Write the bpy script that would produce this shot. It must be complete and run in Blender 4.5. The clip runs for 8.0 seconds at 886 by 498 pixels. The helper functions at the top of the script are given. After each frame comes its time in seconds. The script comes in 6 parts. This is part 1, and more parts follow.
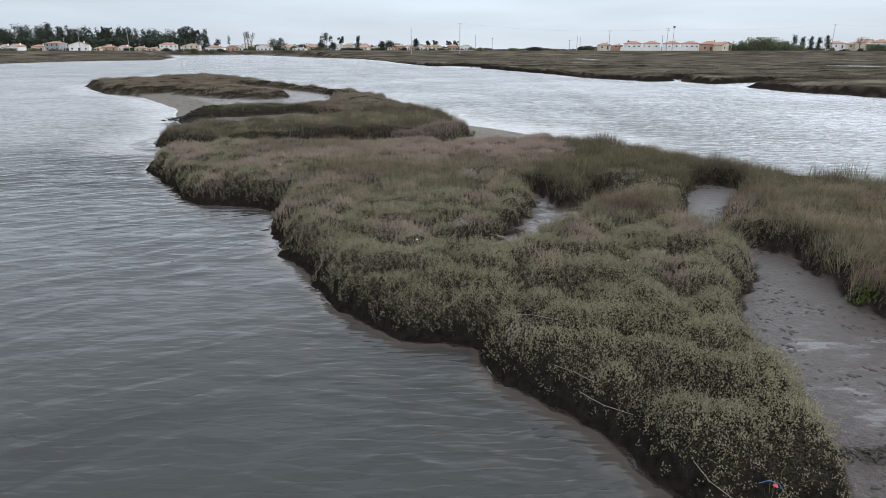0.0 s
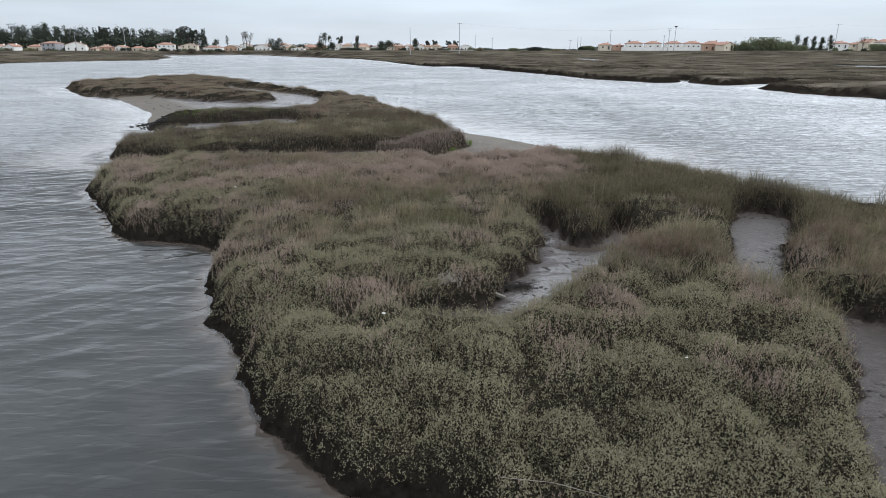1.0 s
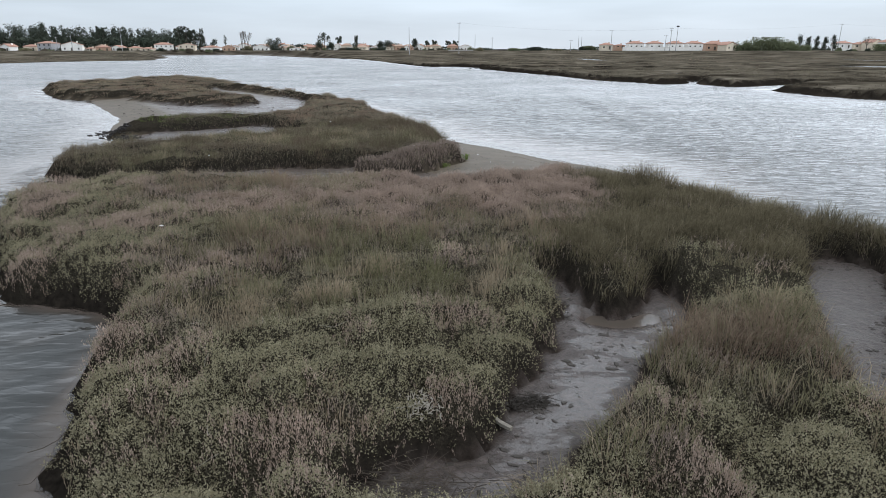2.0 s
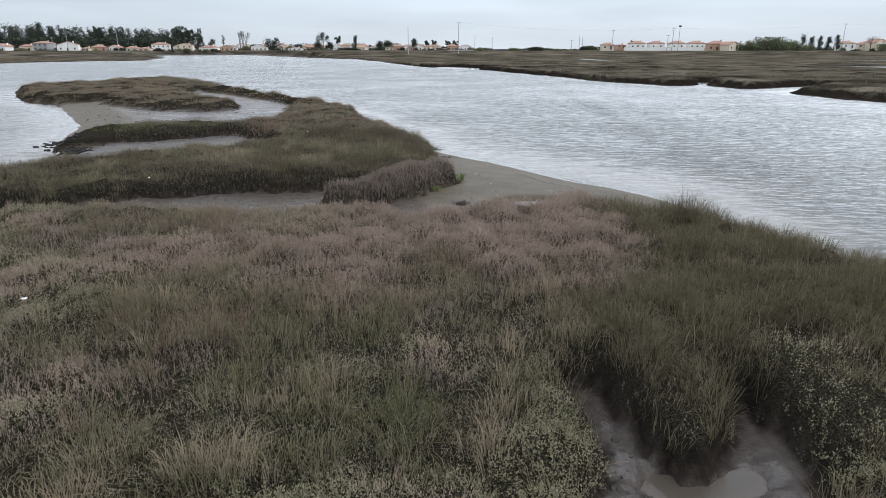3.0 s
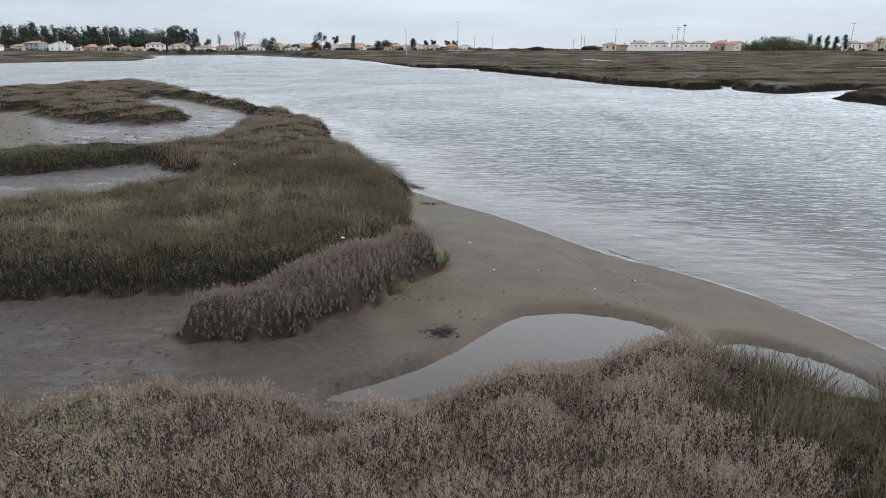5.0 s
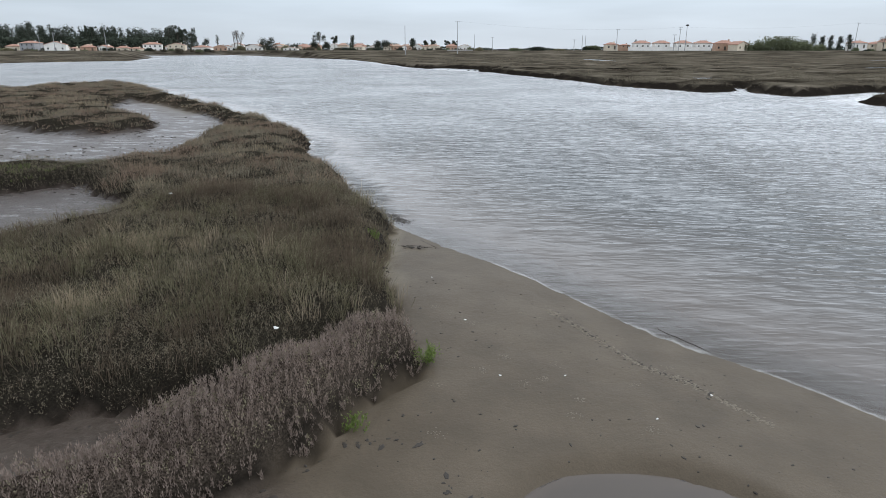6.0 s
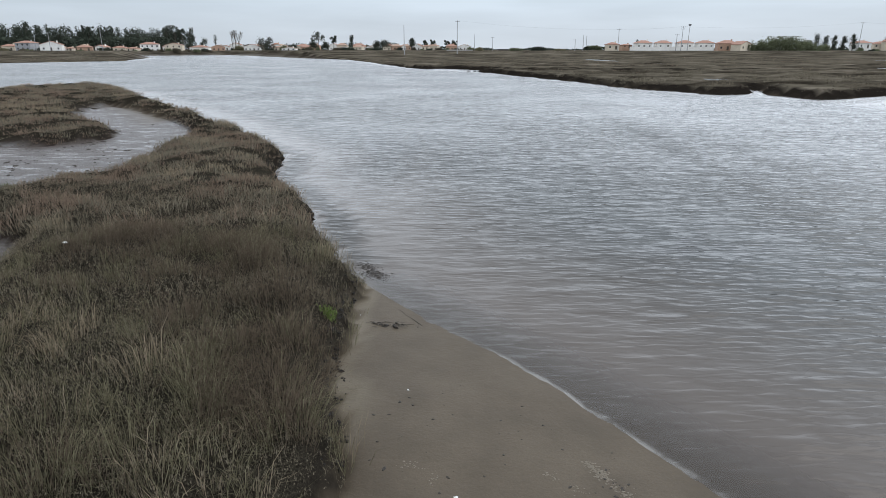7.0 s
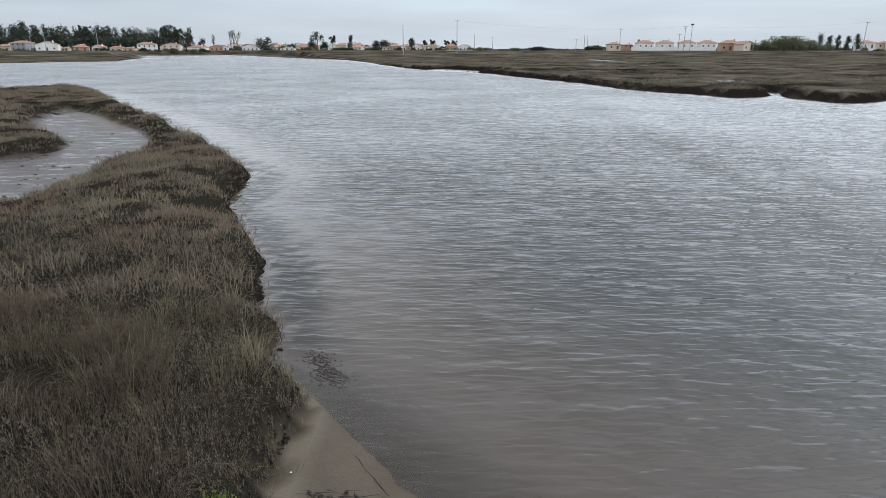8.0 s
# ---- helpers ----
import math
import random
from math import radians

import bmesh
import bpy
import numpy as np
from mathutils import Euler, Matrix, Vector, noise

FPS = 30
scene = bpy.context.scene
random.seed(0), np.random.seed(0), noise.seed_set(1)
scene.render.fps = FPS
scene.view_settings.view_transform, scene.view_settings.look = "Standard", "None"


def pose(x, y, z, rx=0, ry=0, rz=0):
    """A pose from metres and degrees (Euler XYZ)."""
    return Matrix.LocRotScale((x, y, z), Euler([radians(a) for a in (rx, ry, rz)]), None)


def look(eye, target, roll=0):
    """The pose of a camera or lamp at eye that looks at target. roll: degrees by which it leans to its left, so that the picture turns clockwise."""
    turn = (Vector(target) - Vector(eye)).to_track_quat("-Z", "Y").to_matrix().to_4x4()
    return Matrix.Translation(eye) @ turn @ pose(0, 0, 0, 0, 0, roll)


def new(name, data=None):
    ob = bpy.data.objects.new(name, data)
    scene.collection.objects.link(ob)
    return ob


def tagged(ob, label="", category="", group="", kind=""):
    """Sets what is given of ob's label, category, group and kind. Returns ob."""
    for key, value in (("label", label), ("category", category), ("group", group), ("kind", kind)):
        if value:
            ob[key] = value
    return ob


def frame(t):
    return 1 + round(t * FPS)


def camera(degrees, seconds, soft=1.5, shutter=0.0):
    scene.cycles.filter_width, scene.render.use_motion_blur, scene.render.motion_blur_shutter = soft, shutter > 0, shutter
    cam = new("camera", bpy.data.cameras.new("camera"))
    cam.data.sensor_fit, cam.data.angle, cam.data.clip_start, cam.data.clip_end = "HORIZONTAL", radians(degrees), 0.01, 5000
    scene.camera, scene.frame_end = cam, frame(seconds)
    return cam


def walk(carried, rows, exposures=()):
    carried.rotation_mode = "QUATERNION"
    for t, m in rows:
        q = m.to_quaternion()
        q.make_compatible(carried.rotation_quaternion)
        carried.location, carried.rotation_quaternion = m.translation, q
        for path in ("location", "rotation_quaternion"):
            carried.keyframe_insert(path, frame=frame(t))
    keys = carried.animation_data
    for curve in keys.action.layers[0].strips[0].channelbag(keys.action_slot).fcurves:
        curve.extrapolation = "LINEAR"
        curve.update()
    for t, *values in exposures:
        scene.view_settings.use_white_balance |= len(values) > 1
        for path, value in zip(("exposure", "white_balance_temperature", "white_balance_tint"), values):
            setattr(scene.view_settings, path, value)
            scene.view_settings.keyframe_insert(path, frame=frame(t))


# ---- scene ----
cam = camera(72.0, 8.0, soft=0.45)
PATH = [
    (0, pose(0.647, -0.095, 4.385, 71.84, 0.0, 0.93)),
    (0.5, pose(0.783, 1.631, 4.378, 71.84, 0.0, 0.93)),
    (1, pose(0.914, 3.470, 4.370, 71.84, 0.0, 0.93)),
    (1.5, pose(1.042, 5.389, 4.363, 71.84, 0.0, 0.93)),
    (2, pose(1.165, 7.361, 4.356, 71.84, 0.0, 0.93)),
    (2.5, pose(1.283, 9.369, 4.349, 71.84, 0.0, 0.93)),
    (3, pose(1.397, 11.398, 4.341, 71.84, 0.0, 0.93)),
    (3.5, pose(1.507, 13.439, 4.334, 71.84, 0.0, 0.93)),
    (4, pose(1.613, 15.487, 4.327, 71.84, 0.0, 0.93)),
    (4.5, pose(1.714, 17.539, 4.320, 71.84, 0.0, 0.93)),
    (5, pose(1.811, 19.593, 4.312, 71.84, 0.0, 0.93)),
    (5.5, pose(1.904, 21.648, 4.305, 71.84, 0.0, 0.93)),
    (6, pose(1.992, 23.700, 4.298, 71.84, 0.0, 0.93)),
    (6.5, pose(2.076, 25.748, 4.291, 71.84, 0.0, 0.93)),
    (7, pose(2.156, 27.784, 4.284, 71.84, 0.0, 0.93)),
    (7.5, pose(2.231, 29.798, 4.276, 71.84, 0.0, 0.93)),
    (8, pose(2.302, 31.776, 4.269, 71.84, 0.0, 0.93)),
]
walk(cam, PATH, [(0, 0.07), (1.5, 0.09), (3.5, 0.06), (4.5, 0.03), (6.5, -0.04), (8, -0.11)])

# ---- overcast sky and a weak, wide sun ----
SUN_UP, SUN_TURN = radians(58), radians(80)
world = bpy.data.worlds.new("overcast_sky")
scene.world = world
world.use_nodes = True
wn, wl = world.node_tree.nodes, world.node_tree.links
wn.clear()
w_out = wn.new("ShaderNodeOutputWorld")
w_bg = wn.new("ShaderNodeBackground")
w_bg.inputs["Strength"].default_value = 0.1
w_sky = wn.new("ShaderNodeTexSky")
w_sky.sky_type = "NISHITA"
w_sky.sun_disc = False
w_sky.sun_elevation, w_sky.sun_rotation = SUN_UP, SUN_TURN
w_sky.dust_density = 3.0
w_co = wn.new("ShaderNodeTexCoord")
w_map = wn.new("ShaderNodeMapping")
w_map.inputs["Scale"].default_value = (1.0, 1.0, 7.0)
w_noise = wn.new("ShaderNodeTexNoise")
w_noise.inputs["Scale"].default_value = 1.6
w_noise.inputs["Detail"].default_value = 5.0
w_cloud = wn.new("ShaderNodeMapRange")
for key, v in (("From Min", 0.3), ("From Max", 0.7), ("To Min", 0.74), ("To Max", 1.1)):
    w_cloud.inputs[key].default_value = v
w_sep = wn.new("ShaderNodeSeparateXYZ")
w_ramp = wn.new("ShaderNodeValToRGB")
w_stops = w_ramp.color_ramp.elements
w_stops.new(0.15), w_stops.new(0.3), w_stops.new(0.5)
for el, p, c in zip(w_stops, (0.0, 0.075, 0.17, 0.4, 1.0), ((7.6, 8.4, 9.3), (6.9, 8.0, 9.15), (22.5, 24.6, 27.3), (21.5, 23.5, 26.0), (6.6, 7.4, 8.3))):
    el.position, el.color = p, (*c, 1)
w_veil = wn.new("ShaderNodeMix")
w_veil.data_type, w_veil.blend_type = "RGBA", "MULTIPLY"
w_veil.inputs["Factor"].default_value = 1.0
w_mix = wn.new("ShaderNodeMix")
w_mix.data_type = "RGBA"
w_mix.inputs["Factor"].default_value = 0.88
wl.new(w_co.outputs["Generated"], w_map.inputs["Vector"])
wl.new(w_map.outputs["Vector"], w_noise.inputs["Vector"])
wl.new(w_noise.outputs["Fac"], w_cloud.inputs["Value"])
# the cloud is thinner, and so brighter, towards the sun
w_dot = wn.new("ShaderNodeVectorMath")
w_dot.operation = "DOT_PRODUCT"
w_dot.inputs[1].default_value = (math.sin(radians(65)), math.cos(radians(65)), 0)
wl.new(w_co.outputs["Generated"], w_dot.inputs[0])
w_glow = wn.new("ShaderNodeMapRange")
for key, v in (("From Min", -0.4), ("From Max", 1.0), ("To Min", -0.27), ("To Max", 0.42)):
    w_glow.inputs[key].default_value = v
wl.new(w_dot.outputs["Value"], w_glow.inputs["Value"])
w_above = wn.new("ShaderNodeMapRange")
for key, v in (("From Min", 0.05), ("From Max", 0.17), ("To Min", 0.12), ("To Max", 1.0)):
    w_above.inputs[key].default_value = v
w_thin = wn.new("ShaderNodeMath")
w_thin.operation = "MULTIPLY"
wl.new(w_glow.outputs["Result"], w_thin.inputs[0]), wl.new(w_above.outputs["Result"], w_thin.inputs[1])
w_lift = wn.new("ShaderNodeMath")
w_lift.operation = "ADD"
w_lift.inputs[1].default_value = 1.0
wl.new(w_thin.outputs[0], w_lift.inputs[0])
w_light = wn.new("ShaderNodeMath")
w_light.operation = "MULTIPLY"
wl.new(w_lift.outputs[0], w_light.inputs[0]), wl.new(w_cloud.outputs["Result"], w_light.inputs[1])
wl.new(w_co.outputs["Generated"], w_sep.inputs["Vector"])
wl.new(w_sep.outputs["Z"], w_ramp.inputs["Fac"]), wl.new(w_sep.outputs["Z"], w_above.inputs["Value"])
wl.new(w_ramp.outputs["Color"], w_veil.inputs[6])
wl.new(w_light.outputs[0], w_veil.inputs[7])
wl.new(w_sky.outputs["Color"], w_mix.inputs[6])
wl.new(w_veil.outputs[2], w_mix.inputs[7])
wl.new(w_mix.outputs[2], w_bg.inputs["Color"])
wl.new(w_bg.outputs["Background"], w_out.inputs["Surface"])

sun = new("sun", bpy.data.lights.new("sun", "SUN"))
sun.data.energy, sun.data.angle, sun.data.color = 0.75, radians(60), (1.0, 0.97, 0.93)
sun.matrix_world = look((math.sin(SUN_TURN) * 50, math.cos(SUN_TURN) * 50, math.tan(SUN_UP) * 50), (0, 0, 0))

# ---- materials ----
def material(name):
    m = bpy.data.materials.new(name)
    m.use_nodes = True
    m.node_tree.nodes.clear()
    return m, m.node_tree.nodes, m.node_tree.links


def noise_node(n, l, scale, detail=4.0, vector=None, rough=0.55):
    t = n.new("ShaderNodeTexNoise")
    t.inputs["Scale"].default_value, t.inputs["Detail"].default_value, t.inputs["Roughness"].default_value = scale, detail, rough
    if vector is None:
        vector = n.new("ShaderNodeTexCoord").outputs["Object"]
    l.new(vector, t.inputs["Vector"])
    return t.outputs["Fac"]


def ramp_node(n, l, fac, *stops):
    r = n.new("ShaderNodeValToRGB")
    e = r.color_ramp.elements
    while len(e) < len(stops):
        e.new(0.5)
    for el, (p, c) in zip(e, stops):
        el.position, el.color = p, (*c, 1)
    l.new(fac, r.inputs["Fac"])
    return r.outputs["Color"]


def value_ramp(n, l, fac, a, b, va=0.0, vb=1.0):
    r = n.new("ShaderNodeMapRange")
    r.interpolation_type = "SMOOTHSTEP"
    for key, v in (("From Min", a), ("From Max", b), ("To Min", va), ("To Max", vb)):
        r.inputs[key].default_value = v
    l.new(fac, r.inputs["Value"])
    return r.outputs["Result"]


def mix_node(n, l, fac, a, b, blend="MIX"):
    m = n.new("ShaderNodeMix")
    m.data_type, m.blend_type = "RGBA", blend
    for v, i in ((fac, 0), (a, 6), (b, 7)):
        if isinstance(v, (int, float)):
            m.inputs[i].default_value = v
        elif isinstance(v, tuple):
            m.inputs[i].default_value = (*v, 1)
        else:
            l.new(v, m.inputs[i])
    return m.outputs[2]


def bump_node(n, l, height, strength, distance):
    b = n.new("ShaderNodeBump")
    b.inputs["Strength"].default_value, b.inputs["Distance"].default_value = strength, distance
    l.new(height, b.inputs["Height"])
    return b.outputs["Normal"]


def finish(n, l, color, rough=0.8, normal=None, metal=0.0, spec=0.5):
    b = n.new("ShaderNodeBsdfPrincipled")
    for v, key in ((color, "Base Color"), (rough, "Roughness"), (metal, "Metallic"), (spec, "Specular IOR Level")):
        if isinstance(v, tuple):
            b.inputs[key].default_value = (*v, 1)
        elif isinstance(v, (int, float)):
            b.inputs[key].default_value = v
        else:
            l.new(v, b.inputs[key])
    if normal is not None:
        l.new(normal, b.inputs["Normal"])
    o = n.new("ShaderNodeOutputMaterial")
    l.new(b.outputs["BSDF"], o.inputs["Surface"])
    return b


def plant(name, dark, mid, light, scale=0.9, through_light=0.33, fleck=1.0):
    """Leaves: a hue for each leaf, drifting over the ground in patches."""
    dark, mid, light = ((c[0] * 1.02, c[1], c[2] * 0.99) for c in (dark, mid, light))
    m, n, l = material(name)
    geo = n.new("ShaderNodeNewGeometry")
    leaf = ramp_node(n, l, geo.outputs["Random Per Island"], (0.0, dark), (0.5, mid), (1.0, light))
    patch = noise_node(n, l, scale, 3.0)
    tone = ramp_node(n, l, patch, (0.3, tuple(c * 0.6 for c in mid)), (0.7, tuple(min(1, c * 1.5) for c in mid)))
    col = mix_node(n, l, 0.45, leaf, tone)
    tuft = noise_node(n, l, 11.0, 2.0)
    col = mix_node(n, l, value_ramp(n, l, tuft, 0.35, 0.7, 0.0, 0.45 * fleck), col, light)
    col = mix_node(n, l, value_ramp(n, l, tuft, 0.5, 0.3, 0.0, 0.4 * fleck), col, dark)
    d = n.new("ShaderNodeBsdfDiffuse")
    t = n.new("ShaderNodeBsdfTranslucent")
    g = n.new("ShaderNodeMixShader")
    g.inputs[0].default_value = through_light
    o = n.new("ShaderNodeOutputMaterial")
    l.new(col, d.inputs["Color"]), l.new(col, t.inputs["Color"])
    l.new(d.outputs[0], g.inputs[1]), l.new(t.outputs[0], g.inputs[2]), l.new(g.outputs[0], o.inputs["Surface"])
    return m


def plain(name, color, rough=0.7, vary=0.25, scale=6.0, metal=0.0, bump=0.15):
    m, n, l = material(name)
    f = noise_node(n, l, scale, 6.0)
    big = noise_node(n, l, scale * 0.13, 2.0)
    c = ramp_node(n, l, f, (0.25, tuple(v * (1 - vary) for v in color)), (0.75, tuple(min(1, v * (1 + vary)) for v in color)))
    c = mix_node(n, l, value_ramp(n, l, big, 0.4, 0.7, 0.0, 0.3), c, tuple(v * 0.7 for v in color))
    finish(n, l, c, rough, bump_node(n, l, f, bump, 0.02), metal)
    return m


PURSLANE = plant("purslane_leaf", (0.058, 0.053, 0.032), (0.196, 0.181, 0.117), (0.37, 0.347, 0.246))
SEABLITE = plant("seablite_shoot", (0.125, 0.095, 0.078), (0.285, 0.224, 0.183), (0.46, 0.372, 0.312), fleck=0.8)
MAUVE = plant("mauve_shoot", (0.092, 0.072, 0.06), (0.215, 0.172, 0.147), (0.36, 0.298, 0.258))
GRASS = plant("cordgrass_blade", (0.056, 0.051, 0.029), (0.15, 0.138, 0.083), (0.28, 0.26, 0.17), 0.6)
GREEN_GRASS = plant("green_blade", (0.04, 0.04, 0.021), (0.113, 0.11, 0.06), (0.215, 0.207, 0.125), 0.6)
STRAW = plant("straw_blade", (0.12, 0.095, 0.062), (0.245, 0.2, 0.14), (0.4, 0.335, 0.245), 0.6)
RUSSET = plant("russet_blade", (0.085, 0.062, 0.045), (0.18, 0.135, 0.10), (0.30, 0.235, 0.18), 0.6)
DARK_GRASS = plant("dark_blade", (0.033, 0.028, 0.017), (0.105, 0.092, 0.058), (0.24, 0.21, 0.143), 0.6)
HEATH = plant("heath_leaf", (0.04, 0.034, 0.023), (0.13, 0.112, 0.08), (0.28, 0.248, 0.19))
DARK_HEATH = plant("dark_heath_leaf", (0.025, 0.021, 0.016), (0.062, 0.052, 0.039), (0.12, 0.102, 0.078), 0.2)
BROWN_MEADOW = plant("brown_meadow_blade", (0.04, 0.031, 0.022), (0.1, 0.078, 0.056), (0.2, 0.163, 0.122), 0.6)
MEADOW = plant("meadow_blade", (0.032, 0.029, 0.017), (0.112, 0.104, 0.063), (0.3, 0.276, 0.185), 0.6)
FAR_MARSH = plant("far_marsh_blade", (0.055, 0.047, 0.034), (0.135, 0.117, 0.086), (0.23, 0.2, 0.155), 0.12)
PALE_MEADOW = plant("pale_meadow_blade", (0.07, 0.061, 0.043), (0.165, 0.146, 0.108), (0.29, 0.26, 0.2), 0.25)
GREY_PURSLANE = plant("grey_purslane_leaf", (0.08, 0.071, 0.05), (0.18, 0.161, 0.118), (0.29, 0.262, 0.198))
ALGAE = plant("green_leaf", (0.04, 0.055, 0.018), (0.085, 0.108, 0.036), (0.15, 0.172, 0.072))
FOREST = plant("pine_needles", (0.025, 0.032, 0.025), (0.045, 0.055, 0.042), (0.075, 0.087, 0.068), 0.05, 0.1)
BRUSH = plant("brown_brush", (0.05, 0.045, 0.035), (0.1, 0.088, 0.066), (0.15, 0.132, 0.1), 0.1, 0.1)
# willow green, lightened and greyed so the haze of distance is in it
HAZY_BUSH = plant("hazy_willow_leaf", (0.075, 0.088, 0.05), (0.125, 0.142, 0.083), (0.18, 0.195, 0.125), 0.1, 0.15)

# ground: wet mud, sand and the rooty soil below the plants, blended by what lies where
GROUND, gn, gl = material("mud_sand_soil")
sandy = gn.new("ShaderNodeAttribute")
sandy.attribute_name = "sand"
rooty = gn.new("ShaderNodeAttribute")
rooty.attribute_name = "soil"
gf = noise_node(gn, gl, 9.0, 8.0)
gg = noise_node(gn, gl, 1.1, 4.0)
gs = noise_node(gn, gl, 60.0, 4.0)
mud = ramp_node(gn, gl, gf, (0.3, (0.033, 0.025, 0.021)), (0.55, (0.065, 0.05, 0.044)), (0.8, (0.105, 0.083, 0.073)))
speck = noise_node(gn, gl, 26.0, 5.0, None, 0.65)
mud = mix_node(gn, gl, value_ramp(gn, gl, speck, 0.56, 0.66, 0.0, 0.75), mud, (0.022, 0.018, 0.015))
mud = mix_node(gn, gl, value_ramp(gn, gl, speck, 0.42, 0.34, 0.0, 0.5), mud, (0.13, 0.113, 0.099))
mud = mix_node(gn, gl, value_ramp(gn, gl, gg, 0.45, 0.68, 0.0, 0.4), mud, (0.07, 0.06, 0.053))
sand = ramp_node(gn, gl, gg, (0.3, (0.08, 0.063, 0.044)), (0.7, (0.122, 0.097, 0.069)))
sand = mix_node(gn, gl, value_ramp(gn, gl, gs, 0.3, 0.75, 0.0, 0.5), sand, (0.07, 0.058, 0.046))
turfy = gn.new("ShaderNodeAttribute")
turfy.attribute_name = "turf"
gmap = gn.new("ShaderNodeMapping")
gmap.inputs["Scale"].default_value = (0.4, 1.0, 1.0)
gl.new(gn.new("ShaderNodeTexCoord").outputs["Object"], gmap.inputs["Vector"])
gt = noise_node(gn, gl, 0.17, 10.0, gmap.outputs["Vector"], 0.65)
turf = ramp_node(gn, gl, gt, (0.39, (0.024, 0.02, 0.015)), (0.47, (0.066, 0.057, 0.043)), (0.55, (0.1, 0.087, 0.066)), (0.64, (0.165, 0.142, 0.112)))
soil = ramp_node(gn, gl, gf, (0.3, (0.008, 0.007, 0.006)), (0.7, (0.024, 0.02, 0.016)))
dried = gn.new("ShaderNodeAttribute")
dried.attribute_name = "dry"
sand = mix_node(gn, gl, dried.outputs["Fac"], sand, (0.145, 0.121, 0.088))
gcol = mix_node(gn, gl, sandy.outputs["Fac"], mud, sand)
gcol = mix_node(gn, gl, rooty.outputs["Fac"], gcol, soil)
# litter: lower leaves by noise, with the shade in their gaps put into colour
leaf_gaps = gn.new("ShaderNodeAttribute")
leaf_gaps.attribute_name = "litter"
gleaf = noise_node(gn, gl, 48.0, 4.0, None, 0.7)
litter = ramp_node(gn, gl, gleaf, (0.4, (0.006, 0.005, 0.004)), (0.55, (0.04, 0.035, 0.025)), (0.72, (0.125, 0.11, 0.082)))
gcol = mix_node(gn, gl, leaf_gaps.outputs["Fac"], gcol, litter)
# stems of the pinkish shoots, their dark gaps put into the colour too
stemmy = gn.new("ShaderNodeAttribute")
stemmy.attribute_name = "stems"
gcol = mix_node(gn, gl, stemmy.outputs["Fac"], gcol, ramp_node(gn, gl, gleaf, (0.4, (0.018, 0.014, 0.011)), (0.66, (0.145, 0.114, 0.093))))
gcol = mix_node(gn, gl, turfy.outputs["Fac"], gcol, turf)
gshine = value_ramp(gn, gl, rooty.outputs["Fac"], 0.0, 0.5, 1.0, 0.0)
gdull = value_ramp(gn, gl, sandy.outputs["Fac"], 0.0, 0.4, 1.0, 0.4)
gsheen = gn.new("ShaderNodeMath")
gsheen.operation = "MULTIPLY"
gl.new(gshine, gsheen.inputs[0]), gl.new(gdull, gsheen.inputs[1])
# a film of water stands on the lower mud and mirrors the sky
gfm = gn.new("ShaderNodeMapping")
gfm.inputs["Scale"].default_value = (0.5, 1.2, 1.0)
gl.new(gn.new("ShaderNodeTexCoord").outputs["Object"], gfm.inputs["Vector"])
pooled = gn.new("ShaderNodeAttribute")
pooled.attribute_name = "pool"
glevel = gn.new("ShaderNodeMath")
glevel.operation = "MULTIPLY_ADD"
glevel.inputs[1].default_value = 0.13
gl.new(pooled.outputs["Fac"], glevel.inputs[0]), gl.new(noise_node(gn, gl, 1.9, 9.0, gfm.outputs["Vector"], 0.72), glevel.inputs[2])
gfilm = value_ramp(gn, gl, glevel.outputs[0], 0.55, 0.67)
gbare = gn.new("ShaderNodeMath")
gbare.operation, gbare.use_clamp = "SUBTRACT", True
gbare.inputs[0].default_value = 1.0
gall = gn.new("ShaderNodeMath")
gall.operation, gall.use_clamp = "ADD", True
gl.new(sandy.outputs["Fac"], gall.inputs[0]), gl.new(rooty.outputs["Fac"], gall.inputs[1])
gl.new(gall.outputs[0], gbare.inputs[1])
gpool = gn.new("ShaderNodeMath")
gpool.operation = "MULTIPLY"
gl.new(gfilm, gpool.inputs[0]), gl.new(gbare.outputs[0], gpool.inputs[1])
wet = value_ramp(gn, gl, gpool.outputs[0], 0.0, 1.0, 0.46, 0.24)
grough = gn.new("ShaderNodeMath")
grough.operation = "MAXIMUM"
gl.new(wet, grough.inputs[0])
gmx = gn.new("ShaderNodeMath")
gmx.operation = "MULTIPLY"
gmx.inputs[1].default_value = 0.6
gadd = gn.new("ShaderNodeMath")
gadd.operation = "ADD"
gl.new(sandy.outputs["Fac"], gadd.inputs[0]), gl.new(rooty.outputs["Fac"], gadd.inputs[1])
gl.new(gadd.outputs[0], gmx.inputs[0]), gl.new(gmx.outputs[0], grough.inputs[1])
gwet = gn.new("ShaderNodeMath")
gwet.operation = "MULTIPLY"
gl.new(gsheen.outputs[0], gwet.inputs[0]), gl.new(value_ramp(gn, gl, gpool.outputs[0], 0.0, 1.0, 0.26, 0.44), gwet.inputs[1])
gshine = gwet.outputs[0]
finish(gn, gl, gcol, grough.outputs[0], bump_node(gn, gl, mix_node(gn, gl, value_ramp(gn, gl, gpool.outputs[0], 0.0, 1.0, 0.0, 0.62), mix_node(gn, gl, value_ramp(gn, gl, sandy.outputs["Fac"], 0.1, 0.8, 0.0, 0.72), mix_node(gn, gl, 0.5, gf, speck), (0.45, 0.45, 0.45)), (0.4, 0.4, 0.4)), 1.0, 0.045), 0.0, gshine)


